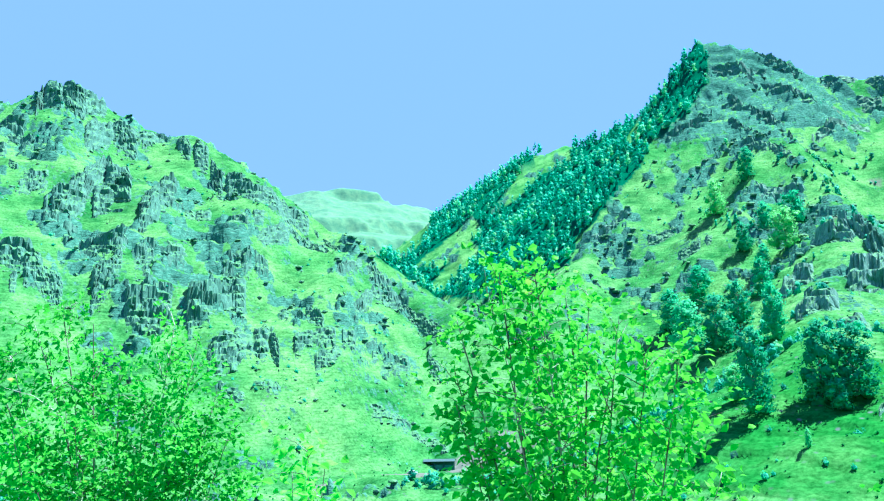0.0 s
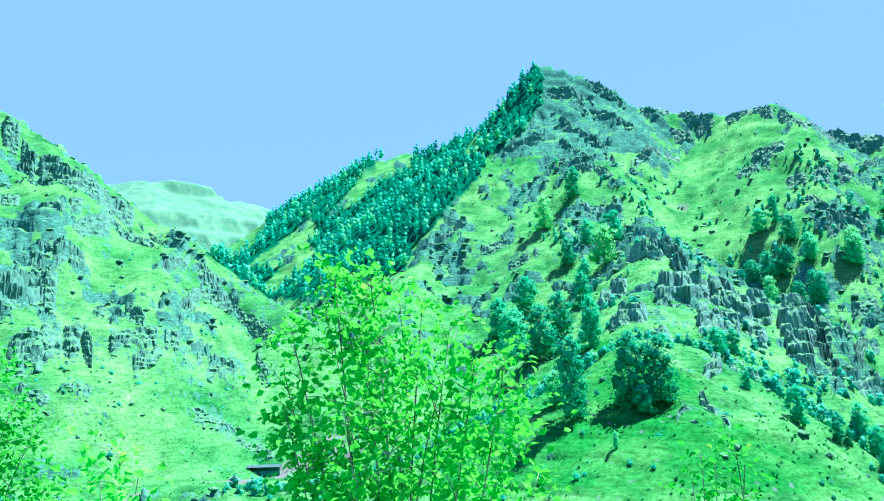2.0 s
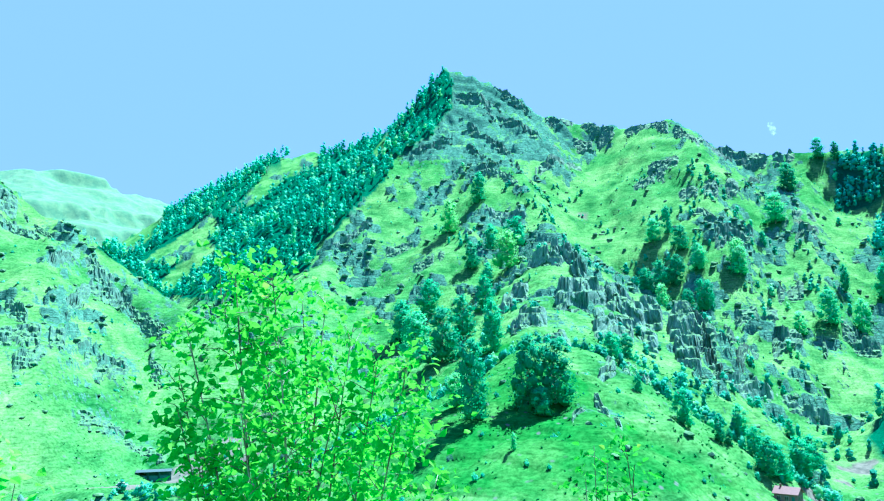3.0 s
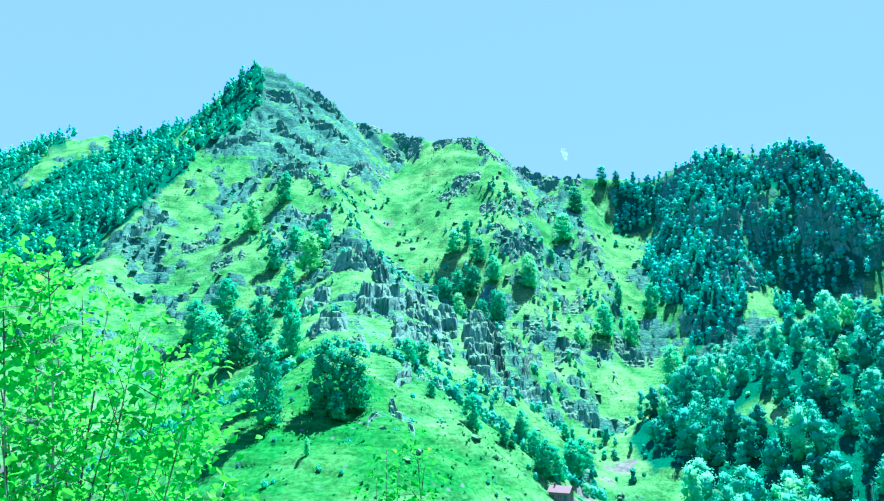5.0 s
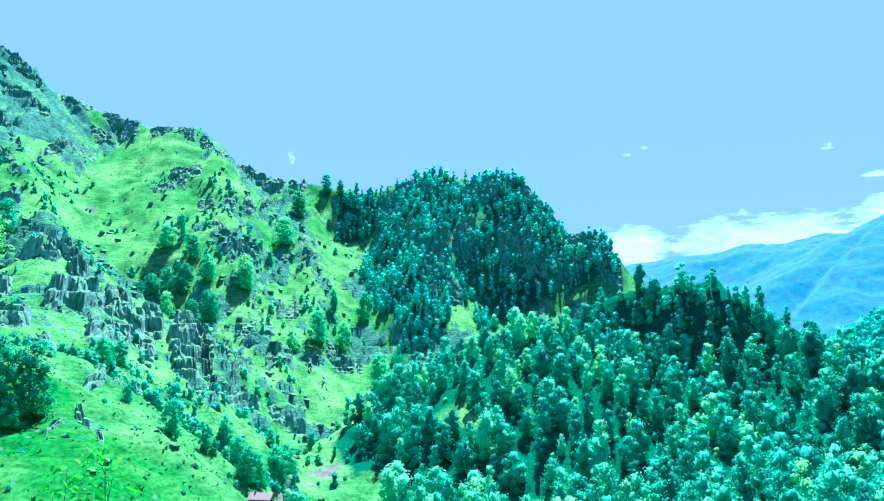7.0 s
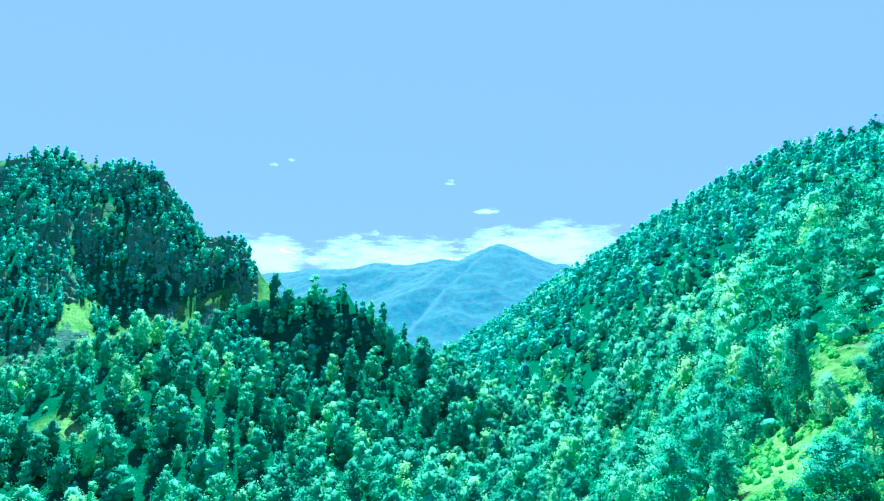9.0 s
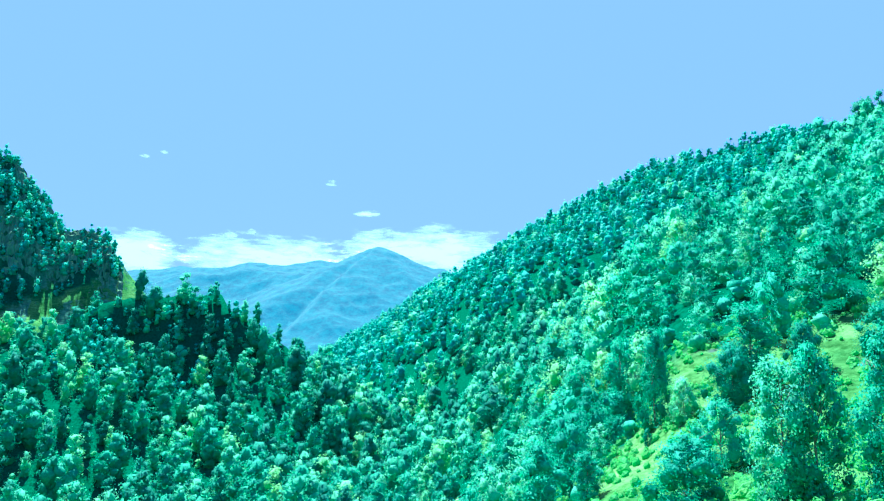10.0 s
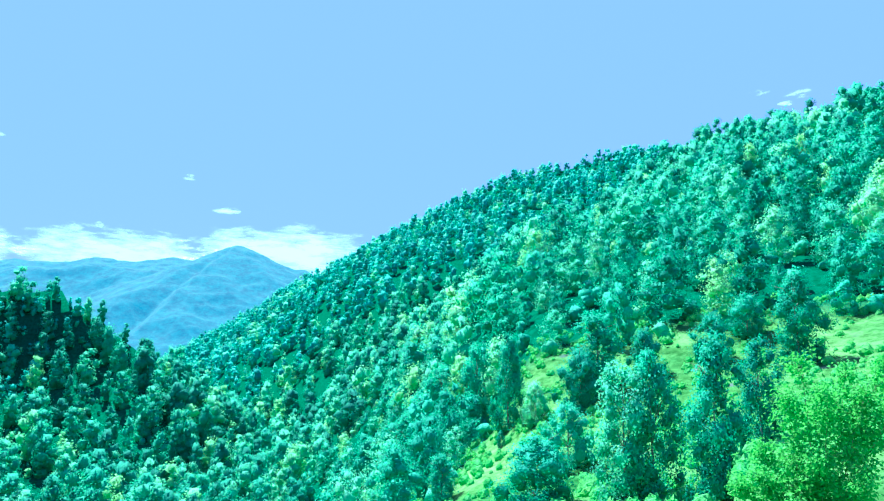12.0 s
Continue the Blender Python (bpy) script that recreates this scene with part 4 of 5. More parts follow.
forest("forest", "dark green forest on the flank below the peak", 1, (-8, 21, 480, 1190), 9.2, (7, 14), 4, 96, 0.045, FLANK, 0.54)
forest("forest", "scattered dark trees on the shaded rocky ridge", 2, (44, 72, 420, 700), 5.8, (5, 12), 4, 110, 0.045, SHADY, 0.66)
forest("forest", "dense green broadleaf forest on a rounded knoll", 3, (46, 90, 185, 480), 10.0, (8, 18), 10, 640, 0.027, LEAF, 0.6)
forest("forest", "green forest on the long mountain side", 4, (80, 136, 480, 1260), 10.7, (8, 16), 4, 100, 0.045, BLUISH, 0.68)
forest("forest", "sunlit green broadleaf forest on the middle slope", 5, (82, 136, 240, 480), 10.4, (7, 17), 8, 440, 0.03, LEAF, 0.66)
forest("forest", "sunlit green broadleaf forest on the lower slope", 6, (82, 136, 135, 240), 7.8, (5, 14), 10, 1150, 0.022, SUNNY, 0.68)
forest("forest", "leafy birches and willows above the meadow", 8, (82, 136, 60, 135), 7.0, (4, 10), 14, 2200, 0.0165, SUNNY, 0.75)
forest("thicket", "low green thickets between the crags", 7, (19, 49, 250, 640), 5.5, (2.0, 6), 5, 90, 0.06, LEAF, 0.95, thicket_mask)
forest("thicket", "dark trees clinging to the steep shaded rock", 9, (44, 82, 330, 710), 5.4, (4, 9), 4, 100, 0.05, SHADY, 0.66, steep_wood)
forest("undergrowth", "low green undergrowth between the forest trees", 11, (82, 136, 64, 330), 6.0, (1.4, 3.4), 3, 56, 0.075, SUNNY, 1.2)
forest("undergrowth", "low green undergrowth on the wooded knoll", 12, (46, 90, 185, 470), 8.0, (1.6, 3.6), 3, 40, 0.085, LEAF, 1.2)


def brook_side(x, y):
    r, az = np.hypot(x, y), np.degrees(np.arctan2(x, y))
    return (np.abs(r - np.interp(az, [-9, -6, -2, 3, 8], [258, 252, 247, 252, 262])) < 7) * (az > -3.6) * 0.9 + (np.abs(r - np.interp(az, [41, 43, 45, 47], [222, 240, 258, 276])) < 9) * (az > 41) * (az < 46.2) * 0.7


forest("thicket", "rounded green bushes along the valley brook", 10, (-9, 47, 200, 300), 3.8, (2.0, 4.5), 6, 160, 0.055, LEAF, 1.0, brook_side)

# shrubs on the open slopes
def shrub_mask(x, y):
    return (0.05 + step(0.52, 0.64, fbm(x / 22, y / 22, 3, 141))) * (1 - woodland(x, y)) * 0.6


def shrubs():
    rng = np.random.default_rng(77)
    x, y = rng.uniform(-330, 560, 26000), rng.uniform(120, 700, 26000)
    r, az = np.hypot(x, y), np.degrees(np.arctan2(x, y))
    keep = (r > 150) & (r < 720) & (az > -36) & (az < 60) & (rng.uniform(0, 1, x.size) < shrub_mask(x, y))
    x, y = x[keep][:2300], y[keep][:2300]
    z = relief(x, y)[0]
    models = [crown_arrays(np.random.default_rng(300 + k), 26, 1.0, 1.25, 0.16, 0.02, 1, 0.62) for k in range(4)]
    vs, fs, tone, base = [], [], [], 0
    for a in range(len(x)):
        v, f, _ = models[rng.integers(4)]
        size = rng.uniform(0.5, 2.6) * rng.uniform(0.4, 1)
        vs.append(v * size + (x[a], y[a], z[a] - 0.2))
        fs.append(f + base)
        tone.append(np.full(len(v), rng.uniform(0, 1)))
        base += len(v)
    me = mesh_from("shrubs", np.concatenate(vs), np.concatenate(fs), LEAF)
    me.attributes.new("tone", "FLOAT", "POINT").data.foreach_set("value", np.concatenate(tone).astype(np.float32))
    tagged(new("shrubs", me), "small dark green shrubs dotted over the grass slopes", "shrub", kind="stuff")


shrubs()

# single trees on the slope across the valley: east, north, height, width
MODELS = [tree_model(400 + k, 10, 6.0, 2500, 0.2, GREEN, 0.04, 20, 0.5) for k in range(5)]
SPUR_TREES = [(108.1, 335.6, 25.2, 19.9), (105.0, 292.2, 23.4, 18.7), (126.0, 416.8, 24.6, 19.7), (122.6, 314.2, 19.1, 15.2), (145.5, 427.3, 20.4, 18.7), (71.5, 177.4, 20.2, 10.8),
    (71.2, 188.3, 9.1, 7.6), (112.3, 256.9, 19.0, 11.6), (159.3, 373.6, 18.4, 13.8), (86.7, 176.7, 18.6, 11.9), (93.7, 175.0, 16.5, 13.5), (87.8, 171.4, 7.3, 6.5),
    (71.4, 153.4, 3.8, 1.8), (186.8, 499.5, 27.7, 16.3), (220.3, 523.1, 21.9, 16.6), (199.1, 428.4, 25.1, 21.5), (220.9, 460.5, 21.4, 19.5), (202.7, 462.1, 21.1, 14.6),
    (182.3, 448.2, 17.6, 14.0), (181.2, 419.3, 15.6, 12.1)]
CRAG_TREES = [(329.5, 438.9, 20.1, 9.2), (317.8, 440.2, 17.4, 14.9), (292.3, 415.1, 15.4, 14.6), (299.0, 408.7, 19.2, 15.4), (308.3, 404.1, 18.5, 14.6), (325.7, 420.6, 17.0, 15.4),
    (288.0, 393.9, 18.4, 12.5), (320.6, 396.7, 17.0, 14.7), (295.3, 365.1, 18.4, 9.9), (292.5, 376.0, 15.1, 9.0), (335.2, 376.4, 18.3, 14.5), (414.8, 425.2, 22.7, 20.0),
    (463.1, 458.3, 26.1, 20.1), (143.4, 226.3, 9.1, 9.1), (155.7, 236.0, 8.9, 8.5), (126.1, 185.8, 5.1, 3.4), (133.6, 176.2, 10.0, 6.7), (173.1, 200.2, 10.4, 7.6),
    (150.8, 183.2, 7.2, 4.7), (154.3, 183.0, 4.5, 3.3)]
RIDGE_TREES = [(289.9, 369.4, 18.4, 9.9), (298.5, 363.2, 17.7, 9.2), (362.9, 285.6, 22.9, 17.4), (374.2, 279.0, 17.6, 7.0), (384.2, 333.7, 19.2, 12.7), (360.1, 334.5, 20.4, 15.6),
    (341.7, 339.3, 14.5, 10.9), (397.2, 354.9, 16.9, 8.9), (380.3, 403.0, 11.8, 6.8), (419.1, 345.1, 21.4, 15.6), (338.5, 381.6, 17.0, 14.7), (515.4, 475.1, 18.5, 14.1),
    (519.9, 461.4, 15.1, 10.8), (214.5, 221.9, 7.0, 5.1), (159.2, 173.7, 10.4, 9.3), (170.0, 190.5, 8.9, 7.7), (165.6, 176.3, 9.6, 8.5), (188.9, 192.2, 12.7, 11.9),
    (200.4, 198.9, 10.7, 10.3)]
MEADOW_TREES = [(91.8, -27.8, 11.4, 5.6), (76.5, -26.5, 10.1, 4.4), (85.6, -25.5, 3.0, 2.8), (73.1, -24.5, 1.7, 1.0), (71.2, -27.5, 4.1, 3.6), (70.2, -31.8, 5.8, 5.8),
    (56.0, -24.3, 5.2, 5.1), (43.3, -16.7, 4.4, 6.0), (37.9, -19.7, 7.6, 4.1), (37.2, -21.0, 8.1, 3.6), (33.3, -22.3, 8.2, 3.8), (38.2, -28.5, 6.5, 3.2),
    (68.6, -46.0, 5.1, 4.7), (71.0, -52.0, 4.7, 5.3), (72.4, -34.7, 8.5, 6.6), (71.6, -39.9, 5.3, 4.3), (136.6, -28.3, 13.7, 9.5), (62.9, -15.9, 4.2, 3.2),
    (60.9, -50.1, 8.9, 5.4), (143.7, -31.9, 11.1, 7.8), (134.0, -33.8, 9.4, 7.3), (177.7, -34.0, 12.3, 10.2)]

for group, label, trees in (("trees on the spur", "leafy green birch on the steep grass spur", SPUR_TREES),
                            ("trees by the crags", "dark green broadleaf tree among grass and crags", CRAG_TREES),
                            ("trees below the shaded ridge", "green tree on the grass slope below the ridge", RIDGE_TREES)):
    for k, (x, y, h, w) in enumerate(trees):
        h = min(h, 24)
        plant(MODELS[k % 5], "tree", x, y, 67 * k, h / 10, label if h > 9 else label.replace("tree", "young tree").replace("birch", "young birch"), "tree", group, (w / 6) / (h / 10))

# tall herbs on the near meadow
def herbs():
    rng = np.random.default_rng(78)
    d, a = rng.uniform(30, 100, 3000), np.radians(rng.uniform(92, 137, 3000))
    x, y = d * np.sin(a), d * np.cos(a)
    keep = fbm(x / 12, y / 12, 3, 151) > 0.3
    x, y = x[keep], y[keep]
    z = relief(x, y)[0]
    models = [crown_arrays(np.random.default_rng(340 + k), 14, 1.0, 1.9, 0.2, 0.0, 1, 0.5) for k in range(4)]
    vs, fs, base = [], [], 0
    for k in range(len(x)):
        v, f, _ = models[rng.integers(4)]
        vs.append(v * rng.uniform(0.35, 1.0) + (x[k], y[k], z[k] - 0.1))
        fs.append(f + base)
        base += len(v)
    tagged(new("herbs", mesh_from("herbs", np.concatenate(vs), np.concatenate(fs), HERB)), "tall yellow green herbs and grass tufts on meadow", "herbs", kind="stuff")


def tufts():
    """Coarse grass tufts on the turf across the valley."""
    rng = np.random.default_rng(79)
    d, a = rng.uniform(145, 330, 9000), np.radians(rng.uniform(-14, 41, 9000))
    x, y = d * np.sin(a), d * np.cos(a)
    keep = rng.uniform(0, 1, x.size) < 0.12 + 0.75 * step(0.45, 0.6, fbm(x / 8, y / 8, 3, 191))
    x, y = x[keep][:2600], y[keep][:2600]
    z = relief(x, y)[0]
    models = [crown_arrays(np.random.default_rng(360 + k), 12, 1.0, 2.4, 0.26, 0.0, 1, 0.3) for k in range(4)]
    vs, fs, base = [], [], 0
    for k in range(len(x)):
        v, f, _ = models[rng.integers(4)]
        vs.append(v * rng.uniform(0.25, 0.75) + (x[k], y[k], z[k] - 0.12))
        fs.append(f + base)
        base += len(v)
    tagged(new("grass_tufts", mesh_from("grass_tufts", np.concatenate(vs), np.concatenate(fs), TUFT)), "coarse green grass tufts on the steep turf", "grass", kind="stuff")


TUFT = foliage_material("grass_tufts", (0.045, 0.17, 0.05), (0.15, 0.38, 0.11))
tufts()
HERB = foliage_material("meadow_herbs", (0.11, 0.34, 0.085), (0.24, 0.56, 0.18))
herbs()

# the meadow edge
CLOSE = [tree_model(500 + k, 10, 6.0, 9500, 0.13, SUNNY, 0.0, 30, 0.4) for k in range(4)]
BRUSH = [tree_model(520 + k, 10, 11.0, 9000, 0.16, SUNNY, 0.0, 36, 0.45) for k in range(2)]
for k, (x, y, h, w) in enumerate(MEADOW_TREES):
    if w > 0.8 * h:
        plant(BRUSH[k % 2], "bush", x, y, 53 * k, h / 10, "rounded green bush on the bright meadow", "bush", "bushes on the meadow", (w / 11) / (h / 10))
    else:
        plant(CLOSE[k % 4], "birch_tree", x, y, 53 * k, h / 10, "tall leafy birch beside the bright meadow", "tree", "birches by the meadow", (w / 6) / (h / 10))

# ---- far mountains and clouds ----
def far_mountain(name, label, crests, az0, az1, r0, r1, mat, seed, bands=0.0, fine=84):
    az = np.radians(np.arange(az0, az1, 13.0 / fine))
    rr = np.geomspace(r0, r1, fine)
    a2, r2 = np.meshgrid(az, rr)
    x, y = (r2 * np.sin(a2)).ravel(), (r2 * np.cos(a2)).ravel()
    z = np.full(x.shape, 20.0)
    for steep, crest in crests:
        z = np.maximum(z, tent(x, y, steep, crest, 25.0))
    z = z + (55 * (ridged(x / 330, y / 330, 4, seed) - 0.66) + 6 * (ridged(x / 90, y / 90, 3, seed + 5) - 0.62) + 5 * (fbm(x / 45, y / 45, 3, seed + 3) - 0.5)) * step(20, 120, z)
    if bands:
        level = (z + 30 * fbm(x / 200, y / 200, 3, 7)) / 95
        z = z + bands * (step(0.35, 0.62, level - np.floor(level)) - (level - np.floor(level))) * step(0.4, 0.55, fbm(x / 260, y / 260, 3, 8)) * step(60, 160, z)
    k, m = len(az), len(rr)
    j, i = np.meshgrid(np.arange(m - 1), np.arange(k - 1), indexing="ij")
    f = np.stack([j * k + i, j * k + i + 1, (j + 1) * k + i + 1, (j + 1) * k + i], -1).reshape(-1, 4)
    tagged(new(name, mesh_from(name, np.stack([x, y, z], 1), f, mat, True)), label, "mountain", kind="structure")


def far_material(name, low, high, haze_glow, strength):
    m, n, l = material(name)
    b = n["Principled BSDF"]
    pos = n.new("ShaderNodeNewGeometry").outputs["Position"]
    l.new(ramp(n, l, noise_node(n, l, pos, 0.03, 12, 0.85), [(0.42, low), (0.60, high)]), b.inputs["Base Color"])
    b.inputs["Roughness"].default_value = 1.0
    # Distance haze is added here as a faint glow of the slope itself.
    b.inputs["Emission Color"].default_value = (*haze_glow, 1)
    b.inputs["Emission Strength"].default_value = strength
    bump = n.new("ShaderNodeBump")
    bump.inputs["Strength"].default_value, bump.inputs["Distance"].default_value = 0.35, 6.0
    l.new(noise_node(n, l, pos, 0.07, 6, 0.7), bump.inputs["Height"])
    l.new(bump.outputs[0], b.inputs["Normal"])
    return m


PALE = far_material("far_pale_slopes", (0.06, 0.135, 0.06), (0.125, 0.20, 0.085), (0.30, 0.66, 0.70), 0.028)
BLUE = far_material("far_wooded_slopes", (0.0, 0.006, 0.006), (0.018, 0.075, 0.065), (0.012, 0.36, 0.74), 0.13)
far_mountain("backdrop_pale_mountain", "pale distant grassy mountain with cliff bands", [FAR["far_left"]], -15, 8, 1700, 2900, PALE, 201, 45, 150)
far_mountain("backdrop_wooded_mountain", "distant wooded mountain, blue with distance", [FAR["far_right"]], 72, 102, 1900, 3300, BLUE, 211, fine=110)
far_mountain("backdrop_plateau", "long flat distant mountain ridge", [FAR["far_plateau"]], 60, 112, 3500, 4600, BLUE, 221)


def cloud_material():
    m, n, l = material("cloud")
    b = n["Principled BSDF"]
    pos = n.new("ShaderNodeNewGeometry").outputs["Position"]
    squash = n.new("ShaderNodeVectorMath")
    squash.operation, squash.inputs[1].default_value = "MULTIPLY", (1, 1, 4.5)
    l.new(pos, squash.inputs[0])
    body = n.new("ShaderNodeAttribute")
    body.attribute_name = "body"
    total = n.new("ShaderNodeMath")
    total.operation = "ADD"
    puff = n.new("ShaderNodeMath")
    puff.operation, puff.inputs[1].default_value, puff.inputs[2].default_value = "MULTIPLY_ADD", 2.0, -0.5
    l.new(noise_node(n, l, squash.outputs[0], 0.0042, 10, 0.65), puff.inputs[0])
    l.new(puff.outputs[0], total.inputs[0])
    l.new(body.outputs["Fac"], total.inputs[1])
    cover = ramp(n, l, total.outputs[0], [(0.45, (0, 0, 0)), (1.0, (1, 1, 1))])
    b.inputs["Base Color"].default_value = (0.9, 0.9, 0.9, 1)
    # Part of the sunlit white is put in as the cloud's own glow.
    b.inputs["Emission Color"].default_value = (0.95, 0.98, 1.0, 1)
    b.inputs["Emission Strength"].default_value = 0.22
    l.new(cover, b.inputs["Alpha"])
    return m


CLOUD = cloud_material()


def cloud(az, el, wide, high, label, d=4700, thick=1.0):
    """A thin far cloud, wide and high in degrees, that frays towards its rim."""
    k, m = 40, 14
    u, v = np.meshgrid(np.linspace(-1, 1, k), np.linspace(-1, 1, m))
    a, e = np.radians(az + u * wide / 2), np.radians(el + v * high / 2)
    p = np.stack([d * np.sin(a), d * np.cos(a), d * np.tan(e)], -1).reshape(-1, 3)
    j, i = np.meshgrid(np.arange(m - 1), np.arange(k - 1), indexing="ij")
    f = np.stack([j * k + i, j * k + i + 1, (j + 1) * k + i + 1, (j + 1) * k + i], -1).reshape(-1, 4)
    me = mesh_from("cloud", p, f, CLOUD, True)
    rim = thick * (0.42 - 0.85 * (np.abs(u) ** 2.2 + np.where(v > 0, v, -v * 0.7) ** 1.6))
    if wide < 5:
        rim = rim + 0.5 * (fbm(u * 2.2 + az, v * 1.6 + el, 4, 301) - 0.5)
    me.attributes.new("body", "FLOAT", "POINT").data.foreach_set("value", rim.ravel().astype(np.float32))
    ob = tagged(new("backdrop_cloud", me), label, "cloud", kind="structure")
    ob.visible_shadow = False


cloud(92, 11.0, 19, 5.8, "bright white cumulus bank on the skyline", thick=1.25)
cloud(80, 10.0, 19, 5.0, "low white cloud bank along the skyline", thick=1.25)
cloud(70.5, 9.6, 10, 5.0, "low white cloud bank behind the ridge", thick=1.25)
for az, el, wide, high in ((77.4, 11.6, 1.4, 0.7), (78.7, 11.9, 0.9, 0.5), (84.4, 16.0, 1.3, 0.6), (87.3, 13.8, 2.2, 0.6), (70.6, 16.6, 1.0, 0.4), (72.0, 17.0, 0.9, 0.4), (44.6, 16.2, 0.7, 1.0), (130.6, 21.7, 2.2, 0.7), (128.2, 22.2, 1.8, 0.6), (129.8, 21.2, 1.2, 0.5)):
    cloud(az, el, wide, high, "small white wisp of cloud in blue sky", 4300, 0.5)


# ---- saplings in front ----
YOUNG = foliage_material("young_leaves", (0.22, 0.52, 0.05), (0.50, 0.76, 0.13))
SMALL = foliage_material("sapling_leaves", (0.14, 0.40, 0.04), (0.42, 0.66, 0.11))
PALE_LEAF = foliage_material("pale_sapling_leaves", (0.18, 0.42, 0.10), (0.48, 0.72, 0.24))
TWIG = bark_material()


def leaf_arrays():
    """One ovate leaf a metre long along x, folded along its midrib and bent at its tip."""
    v = np.array([(0, 0, 0), (0.14, 0, 0), (0.38, 0.36, 0.09), (0.38, -0.36, 0.09), (0.55, 0, -0.02), (0.72, 0.24, 0.02), (0.72, -0.24, 0.02), (1.0, 0, -0.14)])
    f = np.array([(0, 1, 2), (0, 3, 1), (1, 4, 2), (1, 3, 4), (2, 4, 5), (3, 6, 4), (4, 7, 5), (4, 6, 7)])
    return v, f


def small_leaf_arrays():
    """A plainer leaf for shrubs farther off."""
    v = np.array([(0, 0, 0), (0.42, 0.36, 0.07), (0.42, -0.36, 0.07), (1.0, 0, -0.1)])
    return v, np.array([(0, 3, 1), (0, 2, 3)])


def sapling(name, label, root, tips, leaf, count, seed, mat, singles=0, spread=1.0):
    rng = np.random.default_rng(seed)
    foot = np.array(polar(root[0], 0, root[1]))
    foot[2] = relief(foot[:1], foot[1:2])[0][0] - 0.05
    base = new(name)
    base.location = foot
    spots, ways = [], []
    for k, tip in enumerate(tips):
        top = np.array(polar(*tip)) - foot
        span = np.linalg.norm(top)
        belly = np.array([top[0] * 0.35, top[1] * 0.35, top[2] * 0.55]) + rng.normal(size=3) * 0.03 * span
        ts = np.linspace(0, 1, 9)[:, None]
        line = 2 * (1 - ts) * ts * belly + ts * ts * top
        thick = 0.0035 * span
        pieces = [stem_arrays(line, np.linspace(thick, 0.0009 * span, 9), 5)]
        for _ in range(int(16 * spread)):
            t = rng.uniform(0.28, 1.0)
            p = 2 * (1 - t) * t * belly + t * t * top
            out = rng.normal(size=3)
            out[2] = abs(out[2]) * 0.5 + 0.25
            out /= np.linalg.norm(out)
            far = span * rng.uniform(0.05, 0.19) * (1.3 - t) * 1.4
            mid = p + out * far * 0.5 + (0, 0, 0.03 * far)
            end = p + out * far - (0, 0, 0.10 * far)
            pieces.append(stem_arrays([p, mid, end], [thick * 0.35, thick * 0.22, thick * 0.1], 3))
            for s_ in np.linspace(0.15, 1.0, 6):
                spots.append(p + (end - p) * s_ + rng.normal(size=3) * leaf * 0.4)
                ways.append(out + rng.normal(size=3) * 0.5)
        for t in np.linspace(0.5, 1.0, 14):
            spots.append(2 * (1 - t) * t * belly + t * t * top + rng.normal(size=3) * leaf * 0.7)
            ways.append(np.append(rng.normal(size=2), 0.2))
        v, f = joined(pieces)
        part("stem", mesh_from("stem", v, f, TWIG, True), base, "thin woody stem with side twigs" if k == 0 else "")
    spots, ways = np.array(spots), np.array(ways)
    pick = rng.integers(0, len(spots), count)
    lv, lf = leaf_arrays() if root[1] < 5 else small_leaf_arrays()
    one = mesh_from("leaf", lv, lf, mat)
    vs, fs = [], []
    for a, k in enumerate(pick):
        p = spots[k] + rng.normal(size=3) * leaf * 1.1
        d = ways[k] / np.linalg.norm(ways[k])
        d = d + (0, 0, -0.7 * rng.uniform(0, 1.6))
        d = d / np.linalg.norm(d)
        n = np.cross(d, rng.normal(size=3) + (0, 0, 0.01))
        n = n / np.linalg.norm(n)
        n = n if n[2] > 0 or rng.uniform() < 0.2 else -n
        w = np.cross(n, d)
        size = leaf * rng.uniform(0.6, 1.25)
        m = np.stack([d, w, n], 1) * size
        if a < singles:
            ob = part("leaf", one, base)
            ob.matrix_basis = Matrix.LocRotScale(Vector(p), Matrix((m / size).tolist()).to_quaternion(), (size, size, size))
        else:
            vs.append(lv @ m.T + p)
            fs.append(lf + len(lv) * len(fs))
    ob = part("foliage", mesh_from("foliage", np.concatenate(vs), np.concatenate(fs), mat), base, "bright green small leaves")
    ob["kind"] = "stuff"
    return tagged(base, label, "sapling", "young birches in front")


sapling("birch_sapling", "bright green young birch with large sunlit leaves", (9, 3.9),
        [(4.3, 7.3, 4.0), (6.1, 7.5, 4.1), (7.0, 7.0, 3.9), (9.2, 5.8, 4.2), (11.0, 5.0, 4.0), (13.1, 3.4, 3.9), (15.0, 1.1, 3.8), (17.2, 0.5, 3.7), (17.9, -3.9, 3.8), (19.2, -8.2, 3.7),
         (0.9, 3.7, 4.1), (0.6, -0.1, 4.0), (0.6, -2.6, 3.9), (3.2, 6.2, 4.2), (8, 1, 4.1), (12, -2, 3.8), (5, -3, 3.7), (2.5, -6, 3.9), (15, -5, 4.0)], 0.049, 9400, 901, YOUNG, 300, 1.7)
